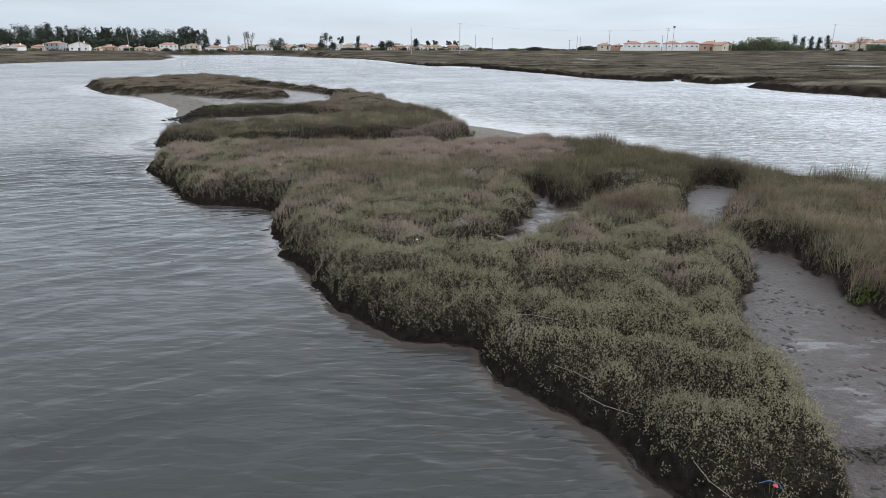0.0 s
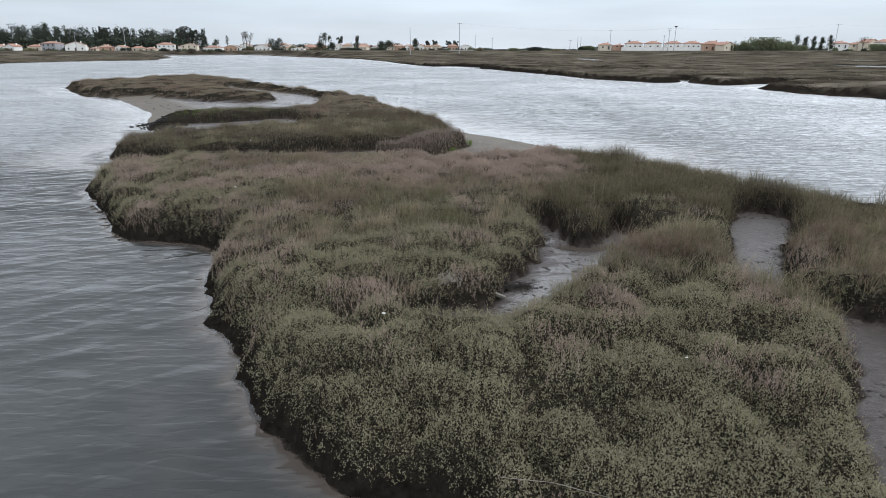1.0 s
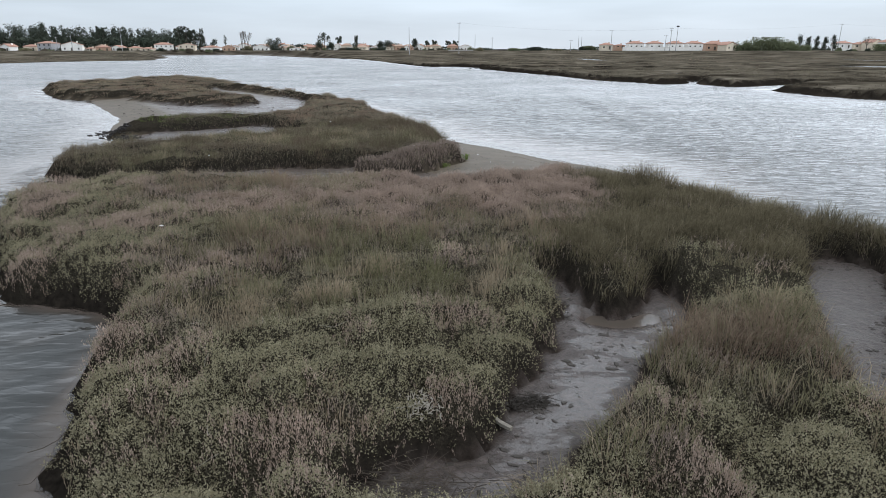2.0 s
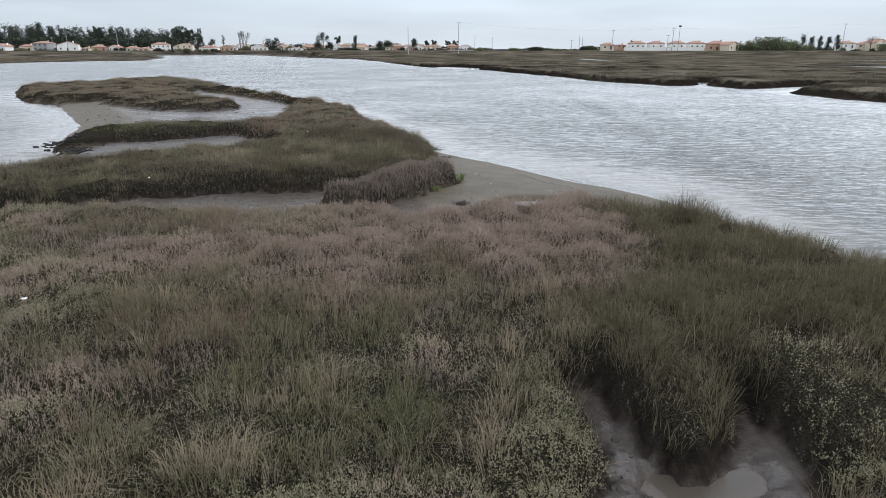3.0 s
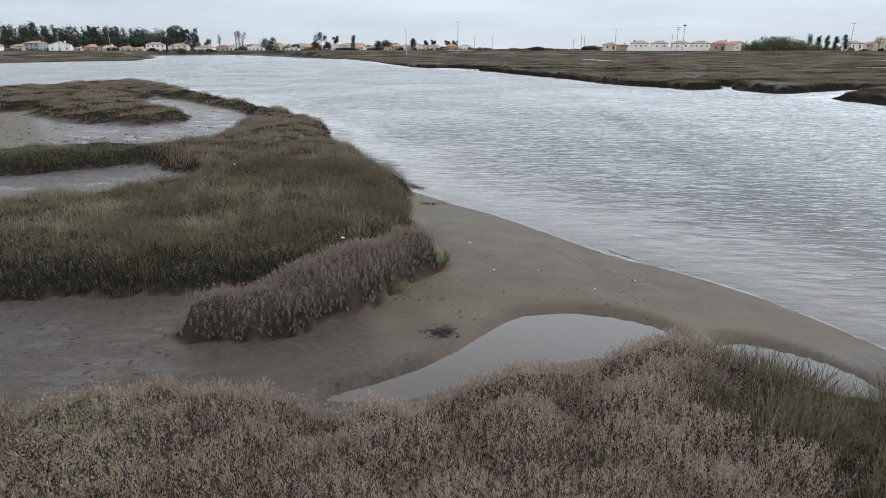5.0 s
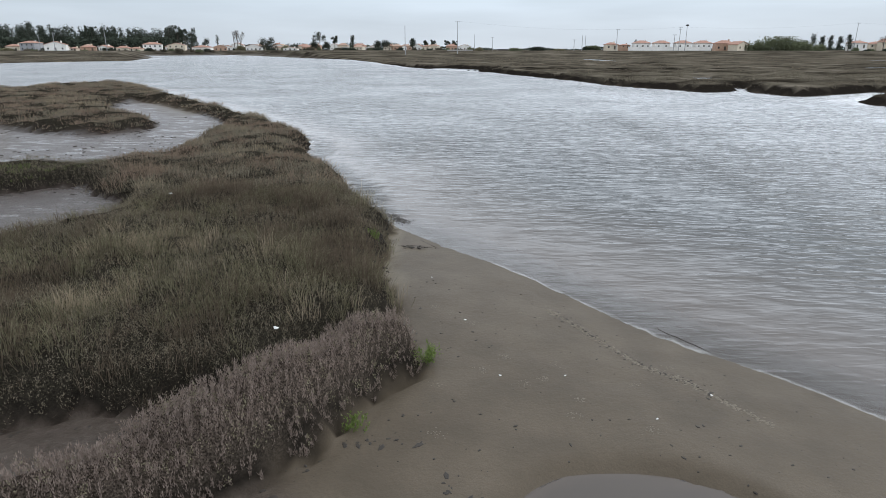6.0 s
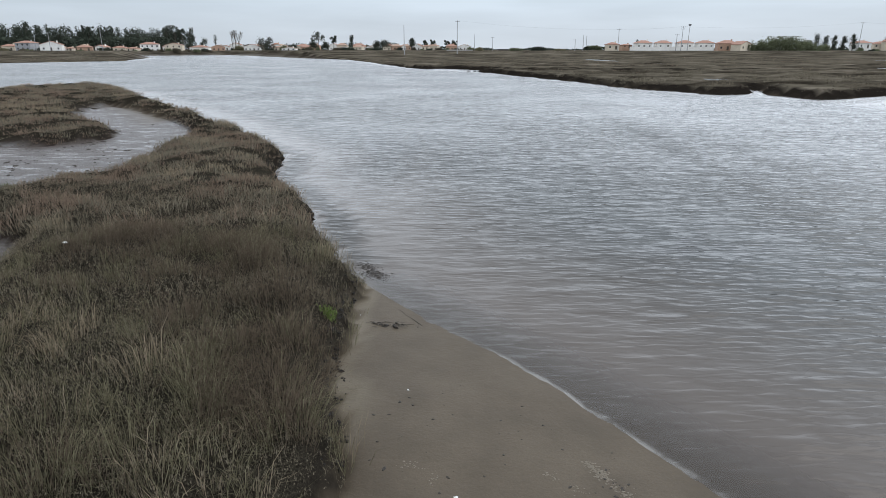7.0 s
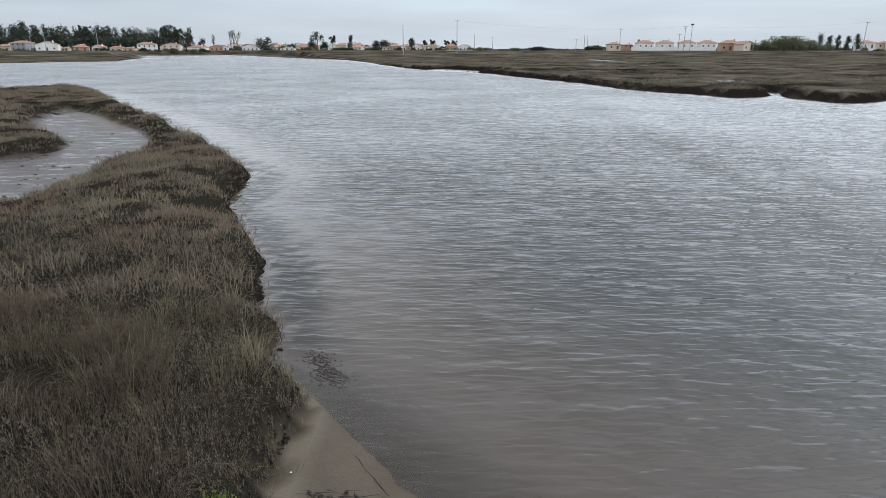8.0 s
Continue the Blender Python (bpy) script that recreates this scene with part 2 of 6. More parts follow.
def water_material(name, body, crests, ripple):
    """Turbid water: the bed shows through where it is shallow."""
    m, n, l = material(name)
    co = n.new("ShaderNodeTexCoord").outputs["Object"]
    heights = []

    def math_node(operation, x, y=None):
        m_ = n.new("ShaderNodeMath")
        m_.operation = operation
        for i, v in enumerate((x, y)):
            if isinstance(v, (int, float)):
                m_.inputs[i].default_value = v
            elif v is not None:
                l.new(v, m_.inputs[i])
        return m_.outputs[0]

    def turned(turn, sx, sy, shift=0.0):
        mp = n.new("ShaderNodeMapping")
        mp.inputs["Location"].default_value = (shift, shift * 0.7, 0)
        mp.inputs["Rotation"].default_value = (0, 0, radians(turn))
        mp.inputs["Scale"].default_value = (sx, sy, 1)
        l.new(co, mp.inputs["Vector"])
        return mp.outputs["Vector"]

    # wind waves: long, broken crests with a gentle face, a narrow flat top and a short drop behind it
    for turn, period, slope, wander, share, where in crests:
        sep = n.new("ShaderNodeSeparateXYZ")
        l.new(turned(turn, 1, 1), sep.inputs[0])
        drift = noise_node(n, l, 1.0, 3.0, turned(turn, 0.16 / period, 0.3 / period, 3.1 + period), 0.5)
        phase = math_node("FRACT", math_node("ADD", math_node("DIVIDE", sep.outputs["Y"], period), math_node("MULTIPLY", drift, wander)))
        crown = math_node("SUBTRACT", 1.3, math_node("MULTIPLY", phase, 0.36))
        edge = math_node("MINIMUM", math_node("DIVIDE", phase, 0.8), crown)
        broken = value_ramp(n, l, noise_node(n, l, 1.0, 2.0, turned(turn, 0.3 / period, 0.7 / period, 9.0 + period), 0.5), 0.62 - share, 0.9 - share, 0.35, 1.1)
        heights.append(math_node("MULTIPLY", math_node("MULTIPLY", edge, broken), slope * period * 0.8))
        if where:
            place = n.new("ShaderNodeAttribute")
            place.attribute_name = where
            heights[-1] = math_node("MULTIPLY", heights[-1], place.outputs["Fac"])
    for turn, sx, sy, scale, amount in ripple:
        heights.append(math_node("MULTIPLY", noise_node(n, l, scale, 2.0, turned(turn, sx, sy), 0.45), amount))
    total = heights[0]
    for h in heights[1:]:
        ad = n.new("ShaderNodeMath")
        ad.operation = "ADD"
        l.new(total, ad.inputs[0]), l.new(h, ad.inputs[1])
        total = ad.outputs[0]
    gust = noise_node(n, l, 0.09, 3.0)
    calm = n.new("ShaderNodeMath")
    calm.operation = "MULTIPLY"
    l.new(total, calm.inputs[0]), l.new(value_ramp(n, l, gust, 0.3, 0.65, 0.75, 1.1), calm.inputs[1])
    depth = n.new("ShaderNodeAttribute")
    depth.attribute_name = "depth"
    still = n.new("ShaderNodeMath")
    still.operation = "MULTIPLY"
    l.new(calm.outputs[0], still.inputs[0]), l.new(value_ramp(n, l, depth.outputs["Fac"], 0.0, 0.35, 0.25, 1.0), still.inputs[1])
    lee = n.new("ShaderNodeAttribute")
    lee.attribute_name = "lee"
    wind = n.new("ShaderNodeMath")
    wind.operation = "MULTIPLY"
    l.new(still.outputs[0], wind.inputs[0]), l.new(lee.outputs["Fac"], wind.inputs[1])
    still = wind
    nrm = bump_node(n, l, still.outputs[0], 1.0, 1.0)
    nrm_soft = bump_node(n, l, still.outputs[0], 0.65, 1.0)
    silt = noise_node(n, l, 0.25, 3.0)
    col = ramp_node(n, l, silt, (0.3, tuple(c * 0.85 for c in body)), (0.7, tuple(c * 1.15 for c in body)))
    col = mix_node(n, l, value_ramp(n, l, depth.outputs["Fac"], 0.02, 0.42, 0.85, 0.0), col, (0.1, 0.08, 0.066))
    froth = noise_node(n, l, 1.5, 4.0)
    line = n.new("ShaderNodeMath")
    line.operation = "MULTIPLY"
    beach = n.new("ShaderNodeAttribute")
    beach.attribute_name = "beach"
    l.new(math_node("MULTIPLY", value_ramp(n, l, depth.outputs["Fac"], 0.0, 0.006, 0.5, 0.0), beach.outputs["Fac"]), line.inputs[0]), l.new(value_ramp(n, l, froth, 0.35, 0.6), line.inputs[1])
    fog = n.new("ShaderNodeBsdfDiffuse")
    l.new(col, fog.inputs["Color"])
    clear = n.new("ShaderNodeBsdfTransparent")
    clear.inputs["Color"].default_value = (0.86, 0.84, 0.8, 1)
    under = n.new("ShaderNodeMixShader")
    l.new(value_ramp(n, l, depth.outputs["Fac"], 0.0, 0.08, 0.3, 1.0), under.inputs[0])
    l.new(clear.outputs[0], under.inputs[1]), l.new(fog.outputs[0], under.inputs[2])
    foam = n.new("ShaderNodeBsdfDiffuse")
    foam.inputs["Color"].default_value = (0.4, 0.385, 0.36, 1)
    frothy = n.new("ShaderNodeMixShader")
    l.new(line.outputs[0], frothy.inputs[0]), l.new(under.outputs[0], frothy.inputs[1]), l.new(foam.outputs[0], frothy.inputs[2])
    gloss = n.new("ShaderNodeBsdfGlossy")
    offing = n.new("ShaderNodeAttribute")
    offing.attribute_name = "offing"
    l.new(value_ramp(n, l, offing.outputs["Fac"], 0.0, 1.0, 0.06, 0.17), gloss.inputs["Roughness"])
    l.new(nrm, gloss.inputs["Normal"])
    fr = n.new("ShaderNodeFresnel")
    fr.inputs["IOR"].default_value = 1.36
    l.new(nrm_soft, fr.inputs["Normal"])
    top = n.new("ShaderNodeMixShader")
    l.new(math_node("MULTIPLY", fr.outputs[0], value_ramp(n, l, offing.outputs["Fac"], 0.0, 1.0, 1.0, 0.8)), top.inputs[0]), l.new(frothy.outputs[0], top.inputs[1]), l.new(gloss.outputs[0], top.inputs[2])
    o = n.new("ShaderNodeOutputMaterial")
    l.new(top.outputs[0], o.inputs["Surface"])
    return m


WATER = water_material("estuary_water", (0.041, 0.043, 0.042),
                       ((-5, 0.18, 0.125, 2.2, 0.28, ""), (8, 0.3, 0.1, 2.2, 0.26, ""), (-12, 0.75, 0.03, 2.0, 0.26, ""), (6, 2.0, 0.012, 2.0, 0.3, ""), (-37, 0.9, 0.13, 2.0, 0.28, "swell"), (-28, 0.28, 0.09, 2.4, 0.22, "swell"), (48, 0.42, 0.075, 1.0, 0.34, "wake")),
                       ((-30, 0.3, 0.7, 0.9, 0.018), (38, 1.6, 3.4, 2.2, 0.003)))
POND = water_material("pond_water", (0.07, 0.06, 0.05), ((62, 0.16, 0.035, 5.0, 0.25, ""),), ((10, 1.0, 2.5, 2.0, 0.002),))

RENDER_WALL = plain("white_render", (0.76, 0.74, 0.7), 0.85, 0.08, 1.5)
CREAM_WALL = plain("cream_render", (0.6, 0.52, 0.41), 0.85, 0.1, 1.5)
OCHRE_WALL = plain("ochre_render", (0.42, 0.27, 0.19), 0.85, 0.1, 1.5)
GREY_WALL = plain("grey_render", (0.32, 0.32, 0.33), 0.85, 0.1, 1.5)
ROOF = plain("clay_tiles", (0.36, 0.2, 0.145), 0.85, 0.3, 3.0)
PALE_ROOF = plain("weathered_tiles", (0.4, 0.27, 0.2), 0.85, 0.3, 3.0)
DARK_PANE = plain("window_glass", (0.03, 0.035, 0.04), 0.2, 0.2, 2.0)
CONCRETE = plain("concrete", (0.38, 0.36, 0.34), 0.9, 0.15, 3.0)
POLE_GREY = plain("pole_metal", (0.3, 0.3, 0.31), 0.6, 0.1, 3.0)
DARK_METAL = plain("dark_metal", (0.04, 0.04, 0.045), 0.5, 0.2, 3.0)
BARK = plain("bark", (0.09, 0.075, 0.06), 0.95, 0.3, 4.0)
DRIFT = plain("bleached_wood", (0.27, 0.245, 0.205), 0.85, 0.25, 20.0)
DEAD = plain("dark_stems", (0.07, 0.055, 0.042), 0.9, 0.3, 20.0)
LITTER = plain("white_plastic", (0.75, 0.75, 0.73), 0.4, 0.05, 20.0)
RED_CLOTH = plain("red_plastic", (0.55, 0.06, 0.07), 0.5, 0.15, 20.0)
BLUE_CORD = plain("blue_cord", (0.08, 0.16, 0.32), 0.6, 0.15, 20.0)
PALE_SAND = plain("dry_sand", (0.2, 0.172, 0.135), 0.95, 0.15, 40.0)
GREEN = plant("fresh_leaf", (0.06, 0.09, 0.02), (0.12, 0.17, 0.045), (0.2, 0.26, 0.09))
PEAT = plain("dark_peat", (0.013, 0.01, 0.008), 0.98, 0.35, 25.0)
WEED = plain("wet_seaweed", (0.03, 0.023, 0.017), 0.75, 0.4, 30.0)

# ---- the plan: outlines in metres, smoothed ----
ISLAND = [(4.3, 4.5), (3.2, 5.0), (2.6, 6.1), (1.7, 7.0), (1.1, 7.8), (0.9, 8.5), (-0.2, 8.7), (-1.2, 9.8), (-2.4, 11.8), (-3.4, 13.3),
          (-4.0, 15.2), (-4.5, 16.8), (-5.8, 17.3), (-7.2, 17.8), (-8.8, 20.0), (-10.9, 22.8), (-11.1, 24.2), (-9.6, 25.3), (-7.0, 26.3),
          (-5.5, 26.0), (-4.2, 25.7), (-2.5, 25.5), (-1.0, 25.8), (0.9, 25.5), (1.8, 25.9), (3.4, 26.6), (4.9, 27.1), (6.4, 26.0), (8.0, 24.8),
          (9.0, 22.8), (10.0, 21.0), (11.5, 19.3), (14.0, 17.6), (20.0, 13.0), (22.0, 6.0), (18.0, 0.0), (10.0, -2.0), (6.0, 0.0)]
CREEK = [(2.95, 18.2), (3.0, 16.8), (2.75, 15.8), (2.35, 14.9), (1.85, 13.7), (1.3, 13.0), (0.6, 12.75), (0.15, 12.3), (0.5, 11.85), (1.3, 11.8), (2.0, 12.25),
         (2.6, 13.1), (3.3, 13.8), (3.9, 15.0), (4.7, 15.8), (5.1, 16.8), (4.9, 17.9), (4.5, 17.3), (3.9, 16.7), (3.5, 17.1), (3.2, 18.0)]
FLAT = [(4.35, 3.5), (4.75, 5.0), (4.9, 6.1), (4.95, 7.0), (5.1, 8.3), (5.7, 9.7), (6.7, 11.7), (6.5, 12.6), (6.05, 13.4), (6.35, 14.6),
        (7.1, 16.4), (8.2, 18.9), (9.0, 19.6), (9.6, 18.8), (9.1, 17.6), (8.2, 16.2), (7.4, 14.8), (7.0, 13.7), (7.5, 12.9), (7.9, 12.2),
        (7.7, 10.5), (7.6, 9.6), (8.4, 8.2), (9.5, 6.0), (10.5, 2.0), (9.0, -3.0), (5.0, -3.0)]
HUMMOCK = [(-2.2, 27.9), (-1.5, 27.6), (-0.8, 27.9), (0.1, 28.7), (0.8, 29.8), (1.6, 30.9), (1.7, 31.3), (1.3, 31.6), (0.6, 31.2),
           (-0.4, 30.2), (-1.4, 28.9), (-2.0, 28.4)]
MEADOW_RIVER = [(-13.4, 28.9), (-11.7, 27.9), (-9.9, 27.8), (-8.0, 28.5), (-4.7, 29.4), (-2.7, 29.7), (-1.6, 29.75), (-0.5, 30.3), (0.4, 31.2), (0.95, 32.3),
                (0.95, 33.6), (0.56, 35.3), (0.4, 36.9), (0.4, 38.0), (0.2, 38.7), (-0.2, 39.5), (-0.9, 41.1), (-1.8, 43.7), (-2.9, 46.2),
                (-4.0, 48.0), (-4.5, 49.8), (-4.8, 52.4), (-7.2, 56.5), (-11.8, 62.8), (-14.0, 66.8), (-21.4, 76.5), (-32.5, 92.0), (-36.5, 96.0)]
MEADOW_INNER = [(-40.0, 92.0), (-44.0, 83.0), (-44.6, 78.0), (-43.3, 75.7), (-36.4, 66.2), (-31.0, 62.8), (-27.5, 62.8), (-25.4, 59.8), (-21.2, 56.4),
                (-17.7, 54.3), (-15.5, 55.0), (-14.5, 57.3), (-16.2, 60.2), (-20.2, 63.9), (-22.6, 68.7), (-24.0, 74.5), (-19.4, 70.8),
                (-14.0, 63.8), (-11.2, 59.4), (-9.8, 55.0), (-9.5, 49.2), (-9.9, 46.2), (-10.2, 44.6), (-12.9, 44.3), (-15.2, 43.3), (-16.6, 41.2),
                (-16.1, 38.3), (-14.6, 39.7), (-13.0, 40.2), (-11.2, 41.5), (-9.9, 42.3), (-8.6, 41.2), (-7.0, 39.8), (-6.5, 38.4), (-7.4, 36.6),
                (-9.3, 35.1), (-11.2, 33.5), (-13.0, 32.2), (-13.9, 30.6)]
SHORE_WEST = [(4.2, 3.6), (3.1, 4.8), (2.5, 6.0), (1.6, 6.9), (1.0, 7.7), (0.8, 8.4), (-0.3, 8.6), (-1.3, 9.7), (-2.5, 11.7), (-3.5, 13.2), (-4.1, 15.1),
              (-4.7, 16.6), (-5.9, 17.15), (-7.3, 17.6), (-9.0, 19.9), (-11.1, 22.7), (-11.3, 24.3), (-9.8, 25.6), (-9.0, 26.6), (-11.0, 27.5), (-13.9, 28.6), (-14.7, 31.0),
              (-14.7, 34.0), (-15.3, 36.2), (-17.5, 39.9), (-19.3, 44.5), (-21.0, 48.0), (-22.9, 50.6), (-29.6, 60.1), (-31.0, 61.8), (-36.2, 65.4), (-44.2, 76.0)]
SHORE_EAST = [(-45.0, 80.0), (-44.4, 84.0), (-40.2, 93.0), (-36.8, 96.6), (-32.0, 92.4), (-21.0, 76.8), (-13.6, 67.0), (-6.9, 56.6), (-4.6, 52.4), (-4.4, 50.0),
              (-3.8, 48.0), (-2.7, 46.2), (-1.6, 43.7), (-0.7, 41.1), (-0.1, 39.4), (0.4, 38.7), (1.8, 37.0), (3.2, 35.3), (4.5, 33.5), (5.5, 32.2), (6.4, 31.2), (7.2, 30.2),
              (7.8, 29.2), (8.4, 28.0), (9.0, 26.2), (9.6, 24.0), (10.4, 22.2), (11.9, 20.1), (14.5, 18.3), (21.0, 13.5), (24.0, 6.0), (19.0, -6.0), (6.0, -7.0)]
PUDDLE = [(0.2, 26.3), (1.0, 26.8), (1.8, 27.5), (2.7, 28.6), (3.3, 28.95), (4.2, 28.95), (5.0, 28.5), (5.2, 27.9), (4.4, 27.6), (3.4, 27.3), (2.4, 26.9), (1.2, 26.3)]
PUDDLE_EAST = [(5.8, 28.0), (6.4, 28.0), (7.1, 27.4), (7.4, 26.6), (6.9, 26.4), (6.3, 27.2)]
PUDDLE_CREEK = [(3.35, 16.5), (3.6, 16.8), (4.0, 16.62), (4.5, 16.85), (4.6, 16.6), (4.2, 16.35), (3.7, 16.3)]
BASIN = [(-11.6, 36.2), (-11.6, 40.0), (-10.2, 41.0), (-9.0, 40.2), (-7.8, 39.2), (-8.0, 37.4), (-9.8, 36.1)]
INLET = [(-3.0, 169.0), (6.0, 155.0), (13.0, 150.5), (24.0, 148.0), (40.0, 147.0), (58.0, 149.0), (40.0, 152.0), (22.0, 156.0), (10.0, 161.0), (0.0, 173.0)]
FAR_EAST_BANK = [(60.0, 40.0), (46.0, 56.0), (41.6, 61.0), (39.9, 64.5), (38.5, 67.4), (37.5, 70.6), (36.9, 75.0), (36.5, 78.6), (39.0, 79.6), (43.0, 83.0), (48.0, 89.0), (46.0, 91.0), (40.0, 87.0), (36.0, 84.2),
                 (34.4, 86.0), (33.7, 90.2), (35.8, 98.0), (33.9, 98.4), (32.2, 91.6), (30.2, 89.8), (28.4, 90.4), (26.3, 94.6), (23.2, 99.6), (20.8, 105.0), (19.6, 114.0), (16.6, 124.0), (12.2, 137.0), (9.5, 147.0), (7.5, 151.0), (-3.0, 168.0), (-8.0, 178.0), (-20.0, 218.0), (-24.0, 236.0), (-41.0, 289.0), (-90.0, 380.0), (-150.0, 495.0),
                 (-190.0, 600.0), (-260.0, 1500.0), (2500.0, 2500.0), (2500.0, -200.0), (300.0, -200.0)]
FAR_WEST_BANK = [(-2500.0, 0.0), (-160.0, 140.0), (-143.0, 180.0), (-142.0, 198.0), (-140.0, 226.0), (-131.0, 247.0), (-119.5, 259.0), (-124.0, 275.0), (-150.0, 330.0), (-215.0, 432.0),
                 (-218.0, 470.0), (-180.0, 498.0), (-165.0, 540.0), (-250.0, 1600.0), (-2500.0, 2500.0)]


def smooth_outline(points, cuts=5):
    """A closed curve through the points."""
    p = np.array(points, float)
    a, b, c, d = np.roll(p, 1, 0), p, np.roll(p, -1, 0), np.roll(p, -2, 0)
    u = (np.arange(cuts) / cuts)[None, :, None]
    a, b, c, d = (v[:, None, :] for v in (a, b, c, d))
    q = 0.5 * (2 * b + (c - a) * u + (2 * a - 5 * b + 4 * c - d) * u**2 + (3 * b - a - 3 * c + d) * u**3)
    return q.reshape(-1, 2)


def inside_distance(outline, x, y, reach=6.0):
    """Metres from the outline, positive inside; beyond reach it stays at reach."""
    x, y = np.asarray(x, float), np.asarray(y, float)
    best = np.full(x.shape, reach**2)
    odd = np.zeros(x.shape, bool)
    for (ax, ay), (bx, by) in zip(outline, np.roll(outline, -1, 0)):
        dx, dy = bx - ax, by - ay
        span = dx * dx + dy * dy + 1e-12
        near = (x > min(ax, bx) - reach) & (x < max(ax, bx) + reach) & (y > min(ay, by) - reach) & (y < max(ay, by) + reach)
        if near.any():
            xs, ys = x[near], y[near]
            u = np.clip(((xs - ax) * dx + (ys - ay) * dy) / span, 0, 1)
            best[near] = np.minimum(best[near], (xs - ax - u * dx) ** 2 + (ys - ay - u * dy) ** 2)
        if ay != by:
            cross = ((y >= min(ay, by)) & (y < max(ay, by))) & (x < ax + (y - ay) * dx / (by - ay))
            odd ^= cross
    d = np.sqrt(best)
    return np.where(odd, d, -d)


def lattice(ix, iy, seed):
    h = (ix.astype(np.int64) * 374761393 + iy.astype(np.int64) * 668265263 + seed * 1442695041) & 0x7FFFFFFF
    h = ((h ^ (h >> 13)) * 1274126177) & 0x7FFFFFFF
    return ((h ^ (h >> 16)) & 0xFFFF) / 65535.0


def vnoise(x, y, size, seed=0):
    """Smooth noise of 0 to 1 with bumps of that size."""
    x, y = np.asarray(x, float) / size, np.asarray(y, float) / size
    ix, iy = np.floor(x), np.floor(y)
    u, v = x - ix, y - iy
    u, v = u * u * (3 - 2 * u), v * v * (3 - 2 * v)
    a, b = lattice(ix, iy, seed), lattice(ix + 1, iy, seed)
    c, d = lattice(ix, iy + 1, seed), lattice(ix + 1, iy + 1, seed)
    return (a * (1 - u) + b * u) * (1 - v) + (c * (1 - u) + d * u) * v


def step(a, b, v):
    u = np.clip((v - a) / (b - a), 0, 1)
    return u * u * (3 - 2 * u)


OUT = {k: smooth_outline(v) for k, v in dict(
    island=ISLAND, creek=CREEK, flat=FLAT, hummock=HUMMOCK, meadow=MEADOW_RIVER + MEADOW_INNER, shore=SHORE_WEST + SHORE_EAST,
    inlet=INLET, puddle=PUDDLE, puddle_east=PUDDLE_EAST, puddle_creek=PUDDLE_CREEK, basin=BASIN).items()}
OUT["east"], OUT["west"] = np.array(FAR_EAST_BANK), np.array(FAR_WEST_BANK)


def domes(x, y, size, seed):
    """Rounded cushions that meet in creases: 1 on a cushion's top, 0 in a crease."""
    x, y = np.asarray(x, float) / size, np.asarray(y, float) / size
    ix, iy = np.floor(x), np.floor(y)
    best = np.full(x.shape, 9.0)
    for dx in (-1, 0, 1):
        for dy in (-1, 0, 1):
            cx, cy = ix + dx, iy + dy
            best = np.minimum(best, (x - cx - lattice(cx, cy, seed)) ** 2 + (y - cy - lattice(cx, cy, seed + 1)) ** 2)
    return 1 - np.minimum(1, best / 0.62)


def fields(x, y):
    """What lies at a place: how far inside the plants, the land and the far banks."""
    ragged = (vnoise(x, y, 0.55, 3) - 0.5) * 0.34 + (vnoise(x, y, 0.19, 4) - 0.5) * 0.16
    isl = np.minimum(inside_distance(OUT["island"], x, y), -np.maximum(inside_distance(OUT["creek"], x, y), inside_distance(OUT["flat"], x, y)))
    mea = inside_distance(OUT["meadow"], x, y)
    hum = inside_distance(OUT["hummock"], x, y)
    veg = np.maximum(np.maximum(isl, mea), hum) + ragged
    land = inside_distance(OUT["shore"], x, y, 9.0)
    east = inside_distance(OUT["east"], x, y, 60.0) + (vnoise(x, y, 5.0, 5) - 0.5) * 0.8 + (vnoise(x, y, 1.5, 6) - 0.5) * 0.6
    east = east + 0.9 * (domes(x, y, 3.4, 37) - 0.6)
    east = np.minimum(east, -inside_distance(OUT["inlet"], x, y) * 0.8)
    west = inside_distance(OUT["west"], x, y, 60.0) + (vnoise(x, y, 5.0, 7) - 0.5) * 2.4
    pud = np.maximum(inside_distance(OUT["puddle"], x, y), np.maximum(inside_distance(OUT["puddle_east"], x, y), inside_distance(OUT["puddle_creek"], x, y)))
    bas = inside_distance(OUT["basin"], x, y)
    return isl + ragged, mea + ragged, hum + ragged, veg, land, east, west, pud, bas


def creeks(x, y):
    """Winding marsh creeks on the far banks: 0 on the marsh, 1 in a creek."""
    f = vnoise(x * 0.4, y, 19.0, 11) + 0.4 * vnoise(x * 0.4, y, 6.0, 12)
    g = vnoise(x * 0.3, y, 8.0, 13) + 0.3 * vnoise(x * 0.4, y, 2.5, 14)
    return np.maximum(1 - step(0.06, 0.19, np.abs(f - 0.7)), 0.75 * (1 - step(0.05, 0.13, np.abs(g - 0.62))))


def blob(x, y, cx, cy, r):
    return np.exp(-((x - cx) ** 2 + (y - cy) ** 2) / r**2)


